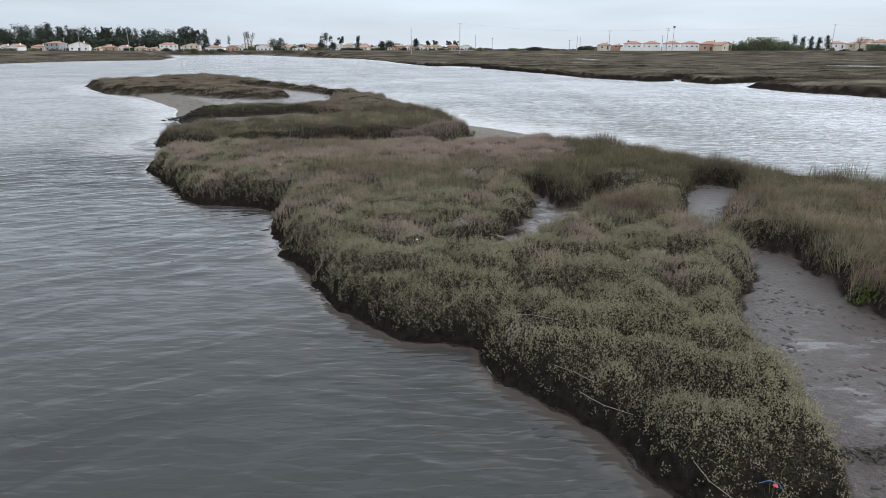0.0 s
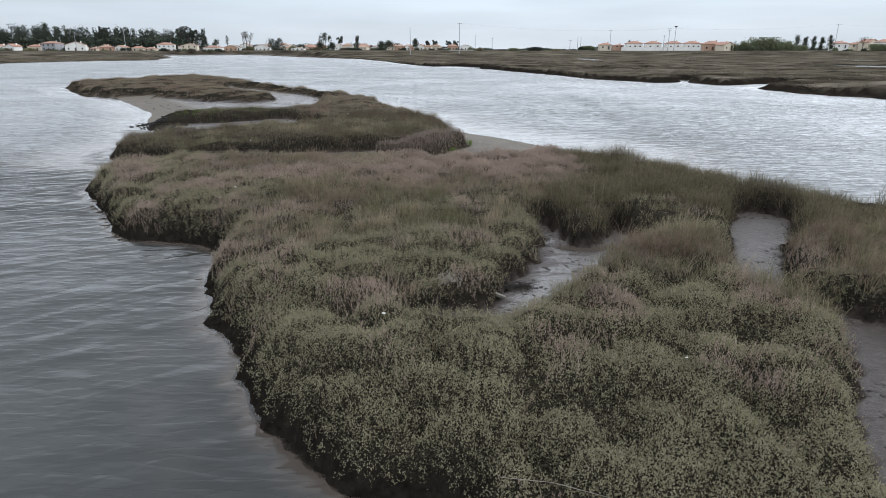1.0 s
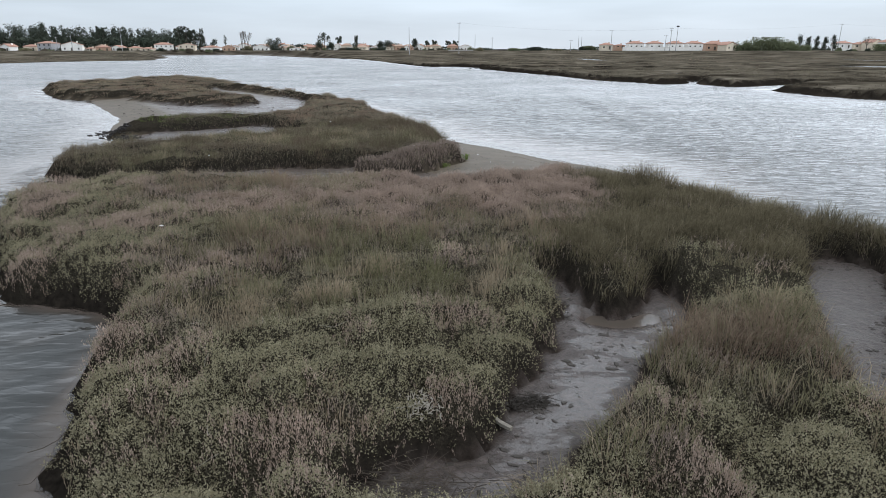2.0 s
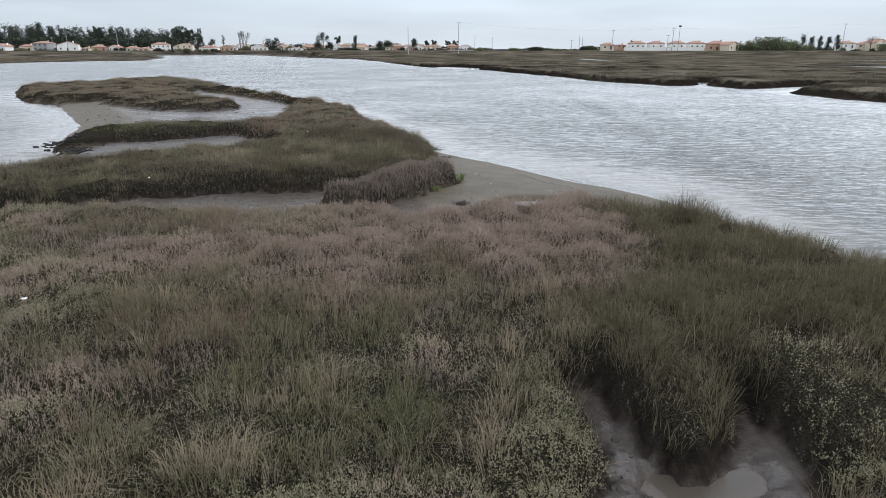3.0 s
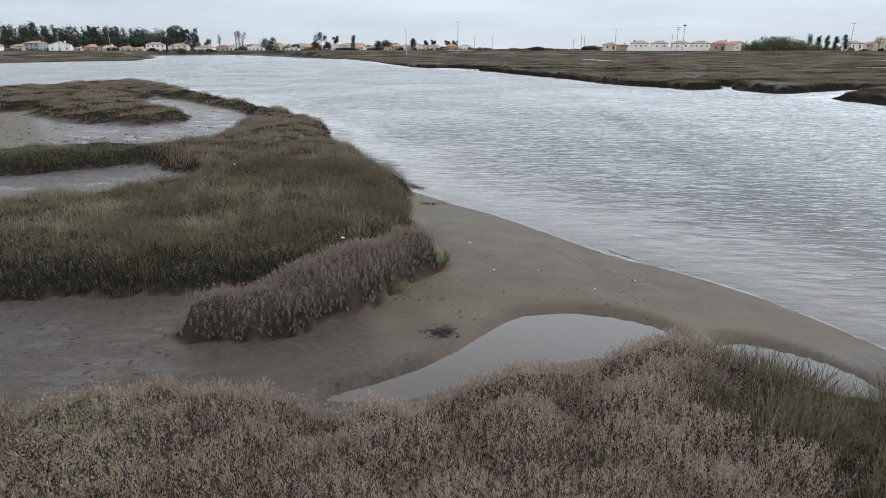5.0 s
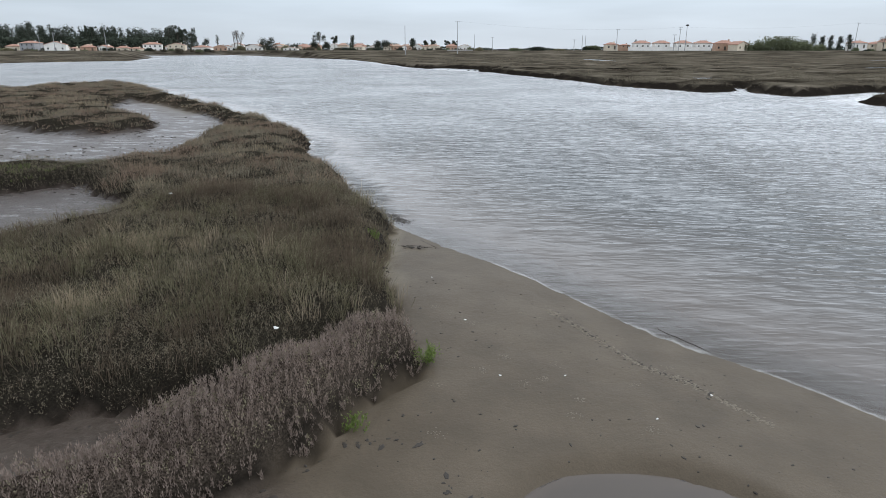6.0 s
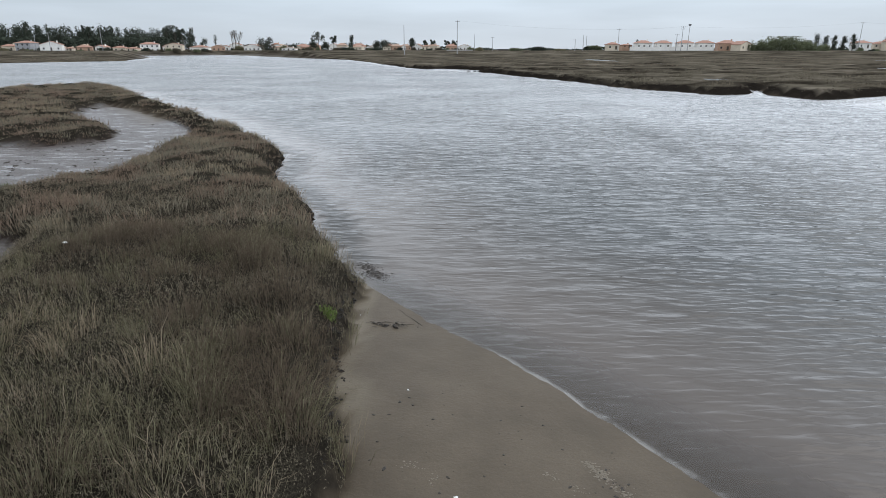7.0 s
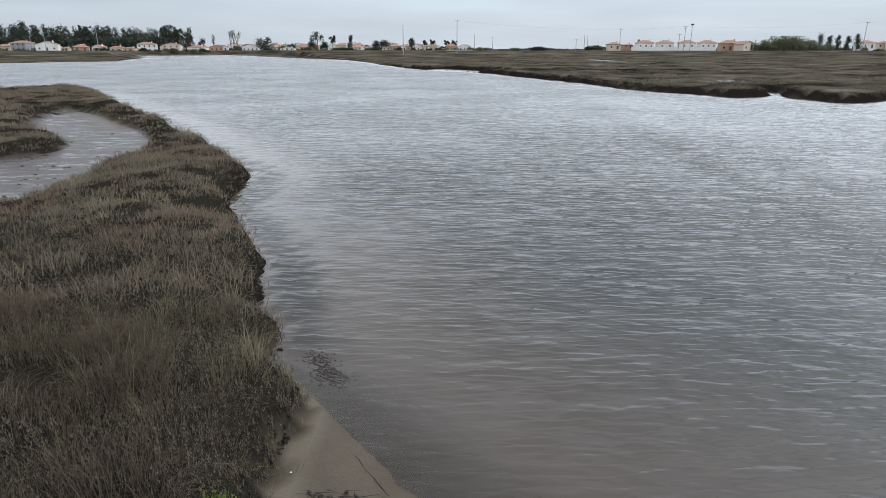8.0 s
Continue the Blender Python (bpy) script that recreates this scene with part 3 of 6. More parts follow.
def grassy(x, y):
    """Share of grass on the near island, 0 to 1."""
    w = vnoise(x, y, 1.4, 50) - 0.5 + 0.5 * (vnoise(x, y, 0.5, 51) - 0.5)
    north = step(15.6, 18.6, y + 3.0 * w) * step(-4.6, -3.2, x + w)
    pink = rosy(x, y)
    g = north * (1 - pink) + blob(x, y, -2.4, 16.0, 1.0) + 1.3 * blob(x, y, 5.0, 14.6, 1.15) + 1.2 * blob(x, y, 6.4, 12.5, 0.6) + 0.9 * blob(x, y, -5.4, 24.3, 2.0) + 1.1 * blob(x, y, 3.9, 17.6, 0.8) + 0.9 * blob(x, y, 2.75, 12.6, 0.55) + 0.8 * blob(x, y, 0.0, 13.0, 0.28) + 0.7 * blob(x, y, -1.7, 15.9, 0.7)
    g = g + step(7.4, 8.2, x)
    return np.clip(g + 0.5 * w * (g > 0.15), 0, 1)


def rosy(x, y):
    """Share of the short, pinkish shoots."""
    w = vnoise(x, y, 1.2, 52) - 0.5
    return step(20.0, 22.6, y + 2.4 * w) * step(-7.0, -4.6, x + w) * (1 - step(4.2, 5.6, x + w)) * (1 - np.minimum(1, 1.3 * blob(x, y, -5.2, 24.0, 1.8)))


# brimming pans on the far marsh: centre and half axes
PANS = ((55, 258, 3.2, 22), (98, 157, 8.5, 9), (112, 150, 4.0, 4), (153, 244, 4.5, 14), (60, 205, 3.5, 5), (79, 132, 3.0, 2.5), (38, 112, 2.6, 3.4))


def pan_share(x, y, grow=1.0):
    """1 in a brimming pan and on its low rim, 0 on the marsh."""
    best = np.zeros(np.shape(x))
    for cx, cy, rx, ry in PANS:
        d = np.sqrt(((x - cx) / rx) ** 2 + ((y - cy) / ry) ** 2) + 0.35 * (vnoise(x, y, 0.5 * rx, 47) - 0.5)
        best = np.maximum(best, 1 - step(1.15 * grow, 1.6 * grow, d))
    return best


def ground_height(x, y):
    isl, mea, hum, veg, land, east, west, pud, bas = fields(x, y)
    bed = np.where(land > 0, 0.08 * np.minimum(land, 2.6), (0.28 - 0.19 * step(23.5, 27.5, y + 1.2 * vnoise(x, y, 1.5, 22)) - 0.035 * step(-1.0, 1.0, x) * step(28.0, 31.0, y)) * land)
    bed = np.maximum(bed, -0.95) + (vnoise(x, y, 1.7, 20) - 0.5) * 0.05 * step(-0.2, 0.6, land) + (vnoise(x, y, 0.4, 21) - 0.5) * 0.022 * step(-0.2, 0.4, land)
    bed = bed - 0.19 * step(-0.2, 0.12, pud) - 0.05 * step(-0.6, 0.5, bas)
    bushy = (1 - grassy(x, y)) * (mea < 0.05) + 0.3
    mound = 0.36 * (domes(x, y, 2.3, 84) - 0.5) * step(42.0, 47.0, y) + 0.2 * (domes(x, y, 1.7, 86) - 0.5) * step(0.2, 0.8, mea) * step(47.0, 42.0, y) + bushy * (0.16 * (domes(x, y, 0.62, 80) - 0.55) + 0.14 * (domes(x, y, 1.5, 82) - 0.5)) + 0.1 * (vnoise(x, y, 2.6, 2) - 0.5) + 0.06 * (vnoise(x, y, 0.33, 8) - 0.5)
    tall = 0.27 * step(0.0, 0.15, veg) + 0.26 * step(0.06, 0.5, veg) + mound * step(0.05, 0.4, veg) + 0.16 * step(0.02, 0.28, hum)
    foot = np.maximum(0.05, np.minimum(bed, 0.12))
    bank = bed - 0.25 * step(0.05, 0.3, -veg) * step(-1.4, -0.7, veg) * (1 - step(0.15, 0.5, land)) * (1 - step(27.0, 28.5, y) * (1 - step(39.0, 40.5, y)) * step(-4.0, -2.0, x))
    share = step(-0.12, 0.04, veg)
    z = bank * (1 - share) + (foot + tall) * share
    far = np.maximum(east, west)
    even = step(200.0, 245.0, y)
    cr = creeks(x, y) * step(3.0, 8.0, far) * (1 - even)
    fz = 0.6 * step(0.0, 1.0, far / (0.7 + 5.0 * step(170.0, 230.0, y))) + (0.5 * (domes(x * 0.5, y, 4.2, 33) - 0.45) + 0.2 * (vnoise(x, y, 1.8, 30) - 0.5) + 0.15 * (vnoise(x * 0.4, y, 9.0, 31) - 0.5)) * step(0.4, 1.6, far) * (1 - 0.75 * even) - 0.5 * cr - 0.25 * step(0.7, 1.0, cr) * step(0.55, 0.7, vnoise(x, y, 14.0, 35))
    level = pan_share(x, y)
    fz = fz * (1 - level) + 0.34 * level
    rise = 2.7 * step(300.0, 375.0, y + np.maximum(0, -x) * 0.12)
    fz = fz + rise
    return np.where(far > 0, fz, np.where(far > -8, np.maximum(z, np.maximum(-0.95, 0.12 * far)), z))


def axis_lines(*stretches):
    out = []
    for a, b, s in stretches:
        out.append(np.arange(a, b, s))
    return np.concatenate(out)


def growing(a, b, s, ratio):
    out = [a]
    while abs(out[-1]) < abs(b):
        out.append(out[-1] + math.copysign(s, b))
        s *= ratio
    return np.array(out)


GX = np.concatenate([growing(-50, -3500, 0.8, 1.13)[:0:-1], axis_lines((-50, -16, 0.8), (-16, -11.5, 0.25), (-11.5, 10.5, 0.165), (10.5, 20, 0.36), (20, 60, 1.0)), growing(60, 3500, 0.8, 1.15)])
GY = np.concatenate([growing(-8, -600, 1.0, 1.3)[:0:-1], axis_lines((-8, 4, 0.4), (4, 32.5, 0.165), (32.5, 48, 0.22), (48, 100, 0.62), (100, 180, 1.5), (180, 330, 2.8)), growing(330, 4500, 3.0, 1.12)])
XX, YY = np.meshgrid(GX, GY)
ZZ = ground_height(XX, YY)


def mesh_from(name, verts, faces, mat, smooth=False, values=None):
    """One mesh from arrays: verts (n, 3), faces a list of (m, k) index arrays; values: point attributes."""
    me = bpy.data.meshes.new(name)
    loops = np.concatenate([f.ravel() for f in faces]).astype(np.int32)
    sizes = np.concatenate([np.full(len(f), f.shape[1], np.int32) for f in faces])
    starts = np.concatenate([[0], np.cumsum(sizes)[:-1]]).astype(np.int32)
    me.vertices.add(len(verts))
    me.vertices.foreach_set("co", np.ascontiguousarray(verts, np.float32).ravel())
    me.loops.add(len(loops))
    me.loops.foreach_set("vertex_index", loops)
    me.polygons.add(len(sizes))
    me.polygons.foreach_set("loop_start", starts)
    me.polygons.foreach_set("loop_total", sizes)
    me.polygons.foreach_set("use_smooth", np.full(len(sizes), smooth))
    me.update(calc_edges=True)
    me.materials.append(mat)
    for key, v in (values or {}).items():
        me.attributes.new(key, "FLOAT", "POINT").data.foreach_set("value", np.asarray(v, np.float32).ravel())
    return me


def sheet(name, xs, ys, zs, mat, keep=None, values=None):
    ny, nx = zs.shape
    verts = np.stack([xs, ys, zs], -1).reshape(-1, 3)
    i = np.arange(ny * nx).reshape(ny, nx)
    quads = np.stack([i[:-1, :-1], i[:-1, 1:], i[1:, 1:], i[1:, :-1]], -1).reshape(-1, 4)
    if keep is not None:
        k = (keep[:-1, :-1] | keep[:-1, 1:] | keep[1:, 1:] | keep[1:, :-1]).ravel()
        quads = quads[k]
        used = np.zeros(len(verts), bool)
        used[quads.ravel()] = True
        index = np.cumsum(used) - 1
        quads, verts = index[quads], verts[used]
        values = {n: v.ravel()[used] for n, v in (values or {}).items()}
    return new(name, mesh_from(name, verts, [quads], mat, True, values))


FI = fields(XX, YY)
F_VEG, F_LAND, F_FAR, F_PUD = FI[3], FI[4], np.maximum(FI[5], FI[6]), FI[7]
open_sand = step(-0.5, 1.0, XX + 0.25 * (YY - 27) + 1.5 * (vnoise(XX, YY, 2.0, 40) - 0.5)) * step(26.0, 28.5, YY) + step(14.0, 15.5, -XX) * step(36, 38, YY) * (1 - step(2.5, 5.0, F_LAND))
bank_side = step(-0.75, -0.35, F_VEG) * (1 - step(0.3, 0.5, F_LAND)) * (1 - step(27.0, 28.5, YY) * (1 - step(39.5, 41.0, YY)) * step(-4.0, -2.0, XX))
open_sand = np.maximum(open_sand, (0.1 + 0.22 * step(-6.0, -3.0, XX)) * step(25.0, 26.5, YY) * step(-0.3, 0.3, F_LAND))
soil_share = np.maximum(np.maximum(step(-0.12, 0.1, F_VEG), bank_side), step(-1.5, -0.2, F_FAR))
# litter: where the lower leaves and their shaded gaps are painted
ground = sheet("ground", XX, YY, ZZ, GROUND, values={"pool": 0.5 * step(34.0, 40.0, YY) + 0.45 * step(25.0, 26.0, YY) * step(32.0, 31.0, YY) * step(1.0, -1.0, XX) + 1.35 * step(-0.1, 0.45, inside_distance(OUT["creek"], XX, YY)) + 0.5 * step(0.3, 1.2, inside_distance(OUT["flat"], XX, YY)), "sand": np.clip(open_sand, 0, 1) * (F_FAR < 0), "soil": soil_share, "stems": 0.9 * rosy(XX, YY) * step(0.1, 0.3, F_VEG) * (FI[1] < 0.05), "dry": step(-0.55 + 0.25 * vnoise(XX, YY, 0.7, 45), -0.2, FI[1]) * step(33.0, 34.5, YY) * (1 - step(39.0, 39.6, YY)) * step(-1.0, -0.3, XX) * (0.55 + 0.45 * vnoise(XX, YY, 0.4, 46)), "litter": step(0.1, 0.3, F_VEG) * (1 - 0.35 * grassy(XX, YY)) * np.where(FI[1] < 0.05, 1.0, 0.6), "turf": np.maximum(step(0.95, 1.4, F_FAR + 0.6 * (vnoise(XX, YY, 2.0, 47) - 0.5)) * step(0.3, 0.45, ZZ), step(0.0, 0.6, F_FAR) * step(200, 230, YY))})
tagged(ground, "dark rooty marsh soil, wet grey mud and brown sand", "ground", kind="structure")

WX, WY = XX[::2, ::2], YY[::2, ::2]
WZ = ZZ[::2, ::2]
water = sheet("water", WX, WY, np.zeros_like(WZ), WATER, keep=WZ < 0.12, values={"depth": -WZ, "beach": step(-2.5, -0.5, WX) * step(26.5, 28.0, WY) * step(37.0, 35.0, WY) + step(-14.0, -16.0, WX) * step(38.0, 41.0, WY), "wake": np.exp(-(((WX - 11.8 - 0.04 * (WY - 45)) / 0.8) ** 2)) * step(26.0, 34.0, WY) * step(95.0, 65.0, WY) + 0.6 * np.exp(-(((WX - 14.2 - 0.09 * (WY - 45)) / 0.7) ** 2)) * step(26.0, 34.0, WY) * step(85.0, 60.0, WY), "swell": step(2.0, -4.0, WX) * step(34.0, 22.0, WY), "offing": step(30.0, 170.0, WY), "lee": 1 - 0.66 * step(25.0, 9.0, WY) * step(1.0, -3.0, WX + 0.3 * (WY - 10) * (WY < 10)) * step(-22.0, -8.0, WX) + 0.2 * step(27.0, 31.0, WY) * step(75.0, 50.0, WY) * step(-2.0, 2.0, WX)})
tagged(water, "grey rippled estuary water under an overcast sky", "water", kind="structure")
for cx, cy, rx, ry in PANS:
    ring = np.arange(40) * np.pi / 20
    wobble = 1.05 + 0.3 * (vnoise(cx + 3 * np.cos(ring), cy + 3 * np.sin(ring), 1.6, 48) - 0.5)
    verts = np.stack([cx + rx * wobble * np.cos(ring), cy + ry * wobble * np.sin(ring), np.full(40, 0.4)], -1)
    me = mesh_from("water_pan", verts, [np.arange(40).reshape(1, -1)], POND, values={"depth": np.full(40, 0.4), "lee": np.full(40, 0.5), "offing": np.full(40, 0.4)})
    tagged(new("water_pan", me), "pale still pan of water on the marsh", "water", kind="structure")
pond_keep = (F_PUD > -0.5)
pond = sheet("water_puddle", XX, YY, np.where((XX > 5.5) & (YY > 24), 0.03, 0.105), POND, keep=pond_keep & (ZZ < 0.16), values={"depth": np.maximum(0, 0.11 - ZZ) * 2.5})
tagged(pond, "still shallow puddle left on the sand", "water", kind="structure")


def height_at(x, y):
    """The ground's height by its own grid."""
    i = np.clip(np.searchsorted(GX, x) - 1, 0, len(GX) - 2)
    j = np.clip(np.searchsorted(GY, y) - 1, 0, len(GY) - 2)
    u, v = (x - GX[i]) / (GX[i + 1] - GX[i]), (y - GY[j]) / (GY[j + 1] - GY[j])
    return (ZZ[j, i] * (1 - u) + ZZ[j, i + 1] * u) * (1 - v) + (ZZ[j + 1, i] * (1 - u) + ZZ[j + 1, i + 1] * u) * v

# ---- plants, as arrays of leaves and blades ----
RNG = np.random.default_rng(5)


def spots(x0, x1, y0, y1, gap):
    nx, ny = int((x1 - x0) / gap), int((y1 - y0) / gap)
    x, y = np.meshgrid(x0 + gap * np.arange(nx), y0 + gap * np.arange(ny))
    return x.ravel() + RNG.random(nx * ny) * gap, y.ravel() + RNG.random(nx * ny) * gap


def shrubby(x, y):
    """Share of low shrubs in the middle meadow: most at its edges and in patches."""
    mea = fields(x, y)[1]
    return np.clip(1.1 * vnoise(x, y, 1.9, 63) * 0.7 + 0.3 * vnoise(x, y, 0.6, 64) + 0.12 * (1 - step(0.2, 1.2, mea)), 0, 1)


def leaves_mesh(x, y, z, count, height, length, width, name, mat, flop=0.35, tilts=(5, 75), loose=0.006):
    """Leafy shoots: each a stem with leaves all round it, as little pointed leaves."""
    n = len(x)
    h = np.asarray(height) * (0.78 + 0.4 * RNG.random(n))
    lean = RNG.normal(0, flop, (n, 2)) * h[:, None]
    f = 0.12 + 0.88 * ((np.arange(count)[None, :] + RNG.random((n, count))) / count) ** 0.75
    base = np.stack([x[:, None] + lean[:, :1] * f, y[:, None] + lean[:, 1:] * f, z[:, None] + h[:, None] * f], -1).reshape(-1, 3)
    m = len(base)
    base = base + RNG.normal(0, loose, (m, 3))
    turn = RNG.random(m) * 2 * np.pi
    tilt = np.radians(RNG.uniform(*tilts, m))
    way = np.stack([np.cos(turn) * np.cos(tilt), np.sin(turn) * np.cos(tilt), np.sin(tilt)], -1)
    side = np.stack([-np.sin(turn), np.cos(turn), RNG.normal(0, 0.35, m)], -1)
    ln, wd = length * RNG.uniform(0.65, 1.3, m)[:, None], width * RNG.uniform(0.7, 1.3, m)[:, None] * 0.5
    low = base + way * ln * 0.2
    v = np.stack([low + side * wd, base + way * ln, low - side * wd], 1).reshape(-1, 3)
    q = np.arange(3 * m).reshape(-1, 3)
    return new(name, mesh_from(name, v, [q], mat))


def blades_mesh(x, y, z, height, width, name, mat, spread=0.35, wind=(0.06, 0.0), link=True):
    """Grass: bent, tapering blades."""
    n = len(x)
    h = np.asarray(height) * RNG.uniform(0.55, 1.2, n)
    turn = RNG.random(n) * 2 * np.pi
    bend = np.stack([RNG.normal(0, spread, n) + wind[0], RNG.normal(0, spread, n) + wind[1]], -1) * h[:, None]
    w = np.asarray(width) * RNG.uniform(0.6, 1.4, n) * 0.5
    side = np.stack([np.cos(turn), np.sin(turn), np.zeros(n)], -1) * w[:, None]
    p0 = np.stack([x, y, z], -1)
    p1 = p0 + np.stack([bend[:, 0] * 0.32, bend[:, 1] * 0.32, h * 0.6], -1)
    p2 = p0 + np.stack([bend[:, 0], bend[:, 1], h * np.maximum(0.55, 1 - 0.35 * (bend**2).sum(-1) / h**2)], -1)
    v = np.stack([p0 - side, p0 + side, p1 + side * 0.8, p1 - side * 0.8, p2], 1).reshape(-1, 3)
    b = 5 * np.arange(n)[:, None]
    me = mesh_from(name, v, [b + np.array([[0, 1, 2, 3]]), b + np.array([[3, 2, 4]])], mat)
    return new(name, me) if link else me


# low shrubs between the tufts of the middle meadow
x, y = spots(-14.4, 1.2, 27.6, 44.0, 0.083)
mea = fields(x, y)[1]
ok = (mea > 0.0) & (shrubby(x, y) > 0.35 + 0.3 * RNG.random(len(x)))
x, y = x[ok], y[ok]
z = height_at(x, y)
s = vnoise(x, y, 1.3, 58) + 0.3 * RNG.random(len(x)) > 0.55
tagged(leaves_mesh(x[s], y[s], z[s] - 0.02, 12, 0.17, 0.042, 0.0095, "seablite", HEATH, 0.25, (45, 86), 0.012), "dull brown faded seablite among the grass", "shrub", kind="stuff")
s = ~s
tagged(leaves_mesh(x[s], y[s], z[s] - 0.02, 14, 0.13, 0.03, 0.013, "sea_purslane", HEATH, 0.3, (10, 75), 0.025), "dull grey-brown sea purslane among the grass", "shrub", kind="stuff")

x, y = spots(-11.6, 12.0, 4.2, 32.0, 0.052)
isl, mea, hum, veg, *_ = fields(x, y)
ok = ((isl > 0.0) | (hum > 0.03)) & ((y < 17.0) | (hum > 0.0) | (RNG.random(len(x)) < 0.8))
x, y, isl, hum = x[ok], y[ok], isl[ok], hum[ok]
g, r = grassy(x, y), rosy(x, y)
z = height_at(x, y)
dice = RNG.random(len(x))
is_hum = hum > 0.03
rose_share = np.clip(r + 0.35 * step(1.8, 3.4, x) * step(7.0, 9.5, y) * (1 - step(11.2, 12.2, y)) + 0.2 * step(-6.0, -7.5, x) + 1.1 * blob(x, y, -0.5, 12.7, 0.75) + 0.7 * blob(x, y, 0.8, 9.4, 0.9) + 0.35 * step(15.5, 17.5, y) - 0.6 * (1 - step(8.0, 11.0, y)) - 0.02 + 2.0 * (vnoise(x, y, 1.1, 53) - 0.55) + 1.1 * (vnoise(x, y, 0.35, 56) - 0.5), 0, 1)
rose_share = rose_share - 0.4 * step(15.0, 13.0, y) * step(1.2, -0.2, x) * (1 - blob(x, y, -0.5, 12.7, 0.75))
rose_share = np.where(is_hum, 0.9, np.maximum(rose_share, 1.25 * r) - 1.2 * blob(x, y, -2.4, 24.3, 1.7) - 0.5 * blob(x, y, 0.9, 22.8, 0.6))
dim = (x > 3.4 + 0.8 * (vnoise(x, y, 0.8, 57) - 0.5)) & (y > 16.3) & (r < 0.4)
shrub = (dice > g * 0.6) | is_hum
rose = shrub & (RNG.random(len(x)) < rose_share)
grey = shrub & ~rose
crest = domes(x, y, 0.62, 80)
thin = RNG.random(len(x)) < 0.35 + 0.65 * step(0.02, 0.22, isl)
stand = ((RNG.random(len(x)) < 0.35 + 1.5 * crest) & ~(dim & (RNG.random(len(x)) < 0.7)) & thin) | is_hum
s = grey & stand & (g > 0.3)
tagged(leaves_mesh(x[s], y[s], z[s] - 0.03, 11, 0.11 + 0.09 * crest[s], 0.03, 0.012, "sea_purslane", GREY_PURSLANE, 0.28, (25, 84), 0.018), "dull grey-brown sea purslane among the grass", "shrub", kind="stuff")
s = rose & ~is_hum & stand & (g > 0.3)
tagged(leaves_mesh(x[s], y[s], z[s] - 0.03, 16, 0.13 + 0.09 * crest[s], 0.036, 0.0085, "seablite", MAUVE, 0.22, (58, 87), 0.008), "dull mauve-brown seablite among the grass", "shrub", kind="stuff")
s = grey & stand & (g <= 0.3)
tagged(leaves_mesh(x[s], y[s], z[s] - 0.03, 14, 0.1 + 0.09 * crest[s], 0.03, 0.016, "sea_purslane", PURSLANE, 0.3, (10, 80), 0.02), "grey-green sea purslane shoots covering the bank", "shrub", kind="stuff")
tagged(leaves_mesh(x[is_hum & rose], y[is_hum & rose], z[is_hum & rose] - 0.03, 24, 0.07 + 0.13 * step(0.0, 0.25, hum[is_hum & rose]), 0.04, 0.0095, "seablite", MAUVE, 0.22, (50, 86), 0.01), "dull mauve-brown seablite on the hummock", "shrub", kind="stuff")
s = rose & ~is_hum & (stand | (r > 0.5)) & (g <= 0.3)
tagged(leaves_mesh(x[s], y[s], z[s] - 0.03, 14, 0.13 + 0.09 * crest[s], 0.039, 0.0105, "seablite", SEABLITE, 0.24, (50, 87), 0.011), "pinkish brown faded seablite shoots covering the bank", "shrub", kind="stuff")


x, y = spots(-7.5, 6.0, 19.5, 27.4, 0.055)
ok = (fields(x, y)[0] > 0.08) & (RNG.random(len(x)) < rosy(x, y) * (0.25 + 0.9 * vnoise(x, y, 0.5, 67)))
x, y = x[ok], y[ok]
tagged(leaves_mesh(x, y, height_at(x, y) - 0.03, 12, 0.12 + 0.07 * vnoise(x, y, 0.3, 68), 0.038, 0.0115, "seablite", SEABLITE, 0.26, (45, 87), 0.012), "pinkish brown faded seablite shoots covering the bank", "shrub", kind="stuff")


def tussocks(x, y, z, tall, size, seed, bare=0.3):
    """Grass in tussocks: higher on their tops, thin in the hollows between, leaning outwards."""
    d = domes(x, y, size, seed)
    keep = RNG.random(len(x)) < bare + 1.8 * d
    e = 0.06 * size
    lean = -0.22 * np.stack([domes(x + e, y, size, seed) - domes(x - e, y, size, seed), domes(x, y + e, size, seed) - domes(x, y - e, size, seed)], -1) * size / (2 * e)
    return keep, z + 0.22 * size * (d - 0.6), tall * (0.5 + 0.8 * d), lean


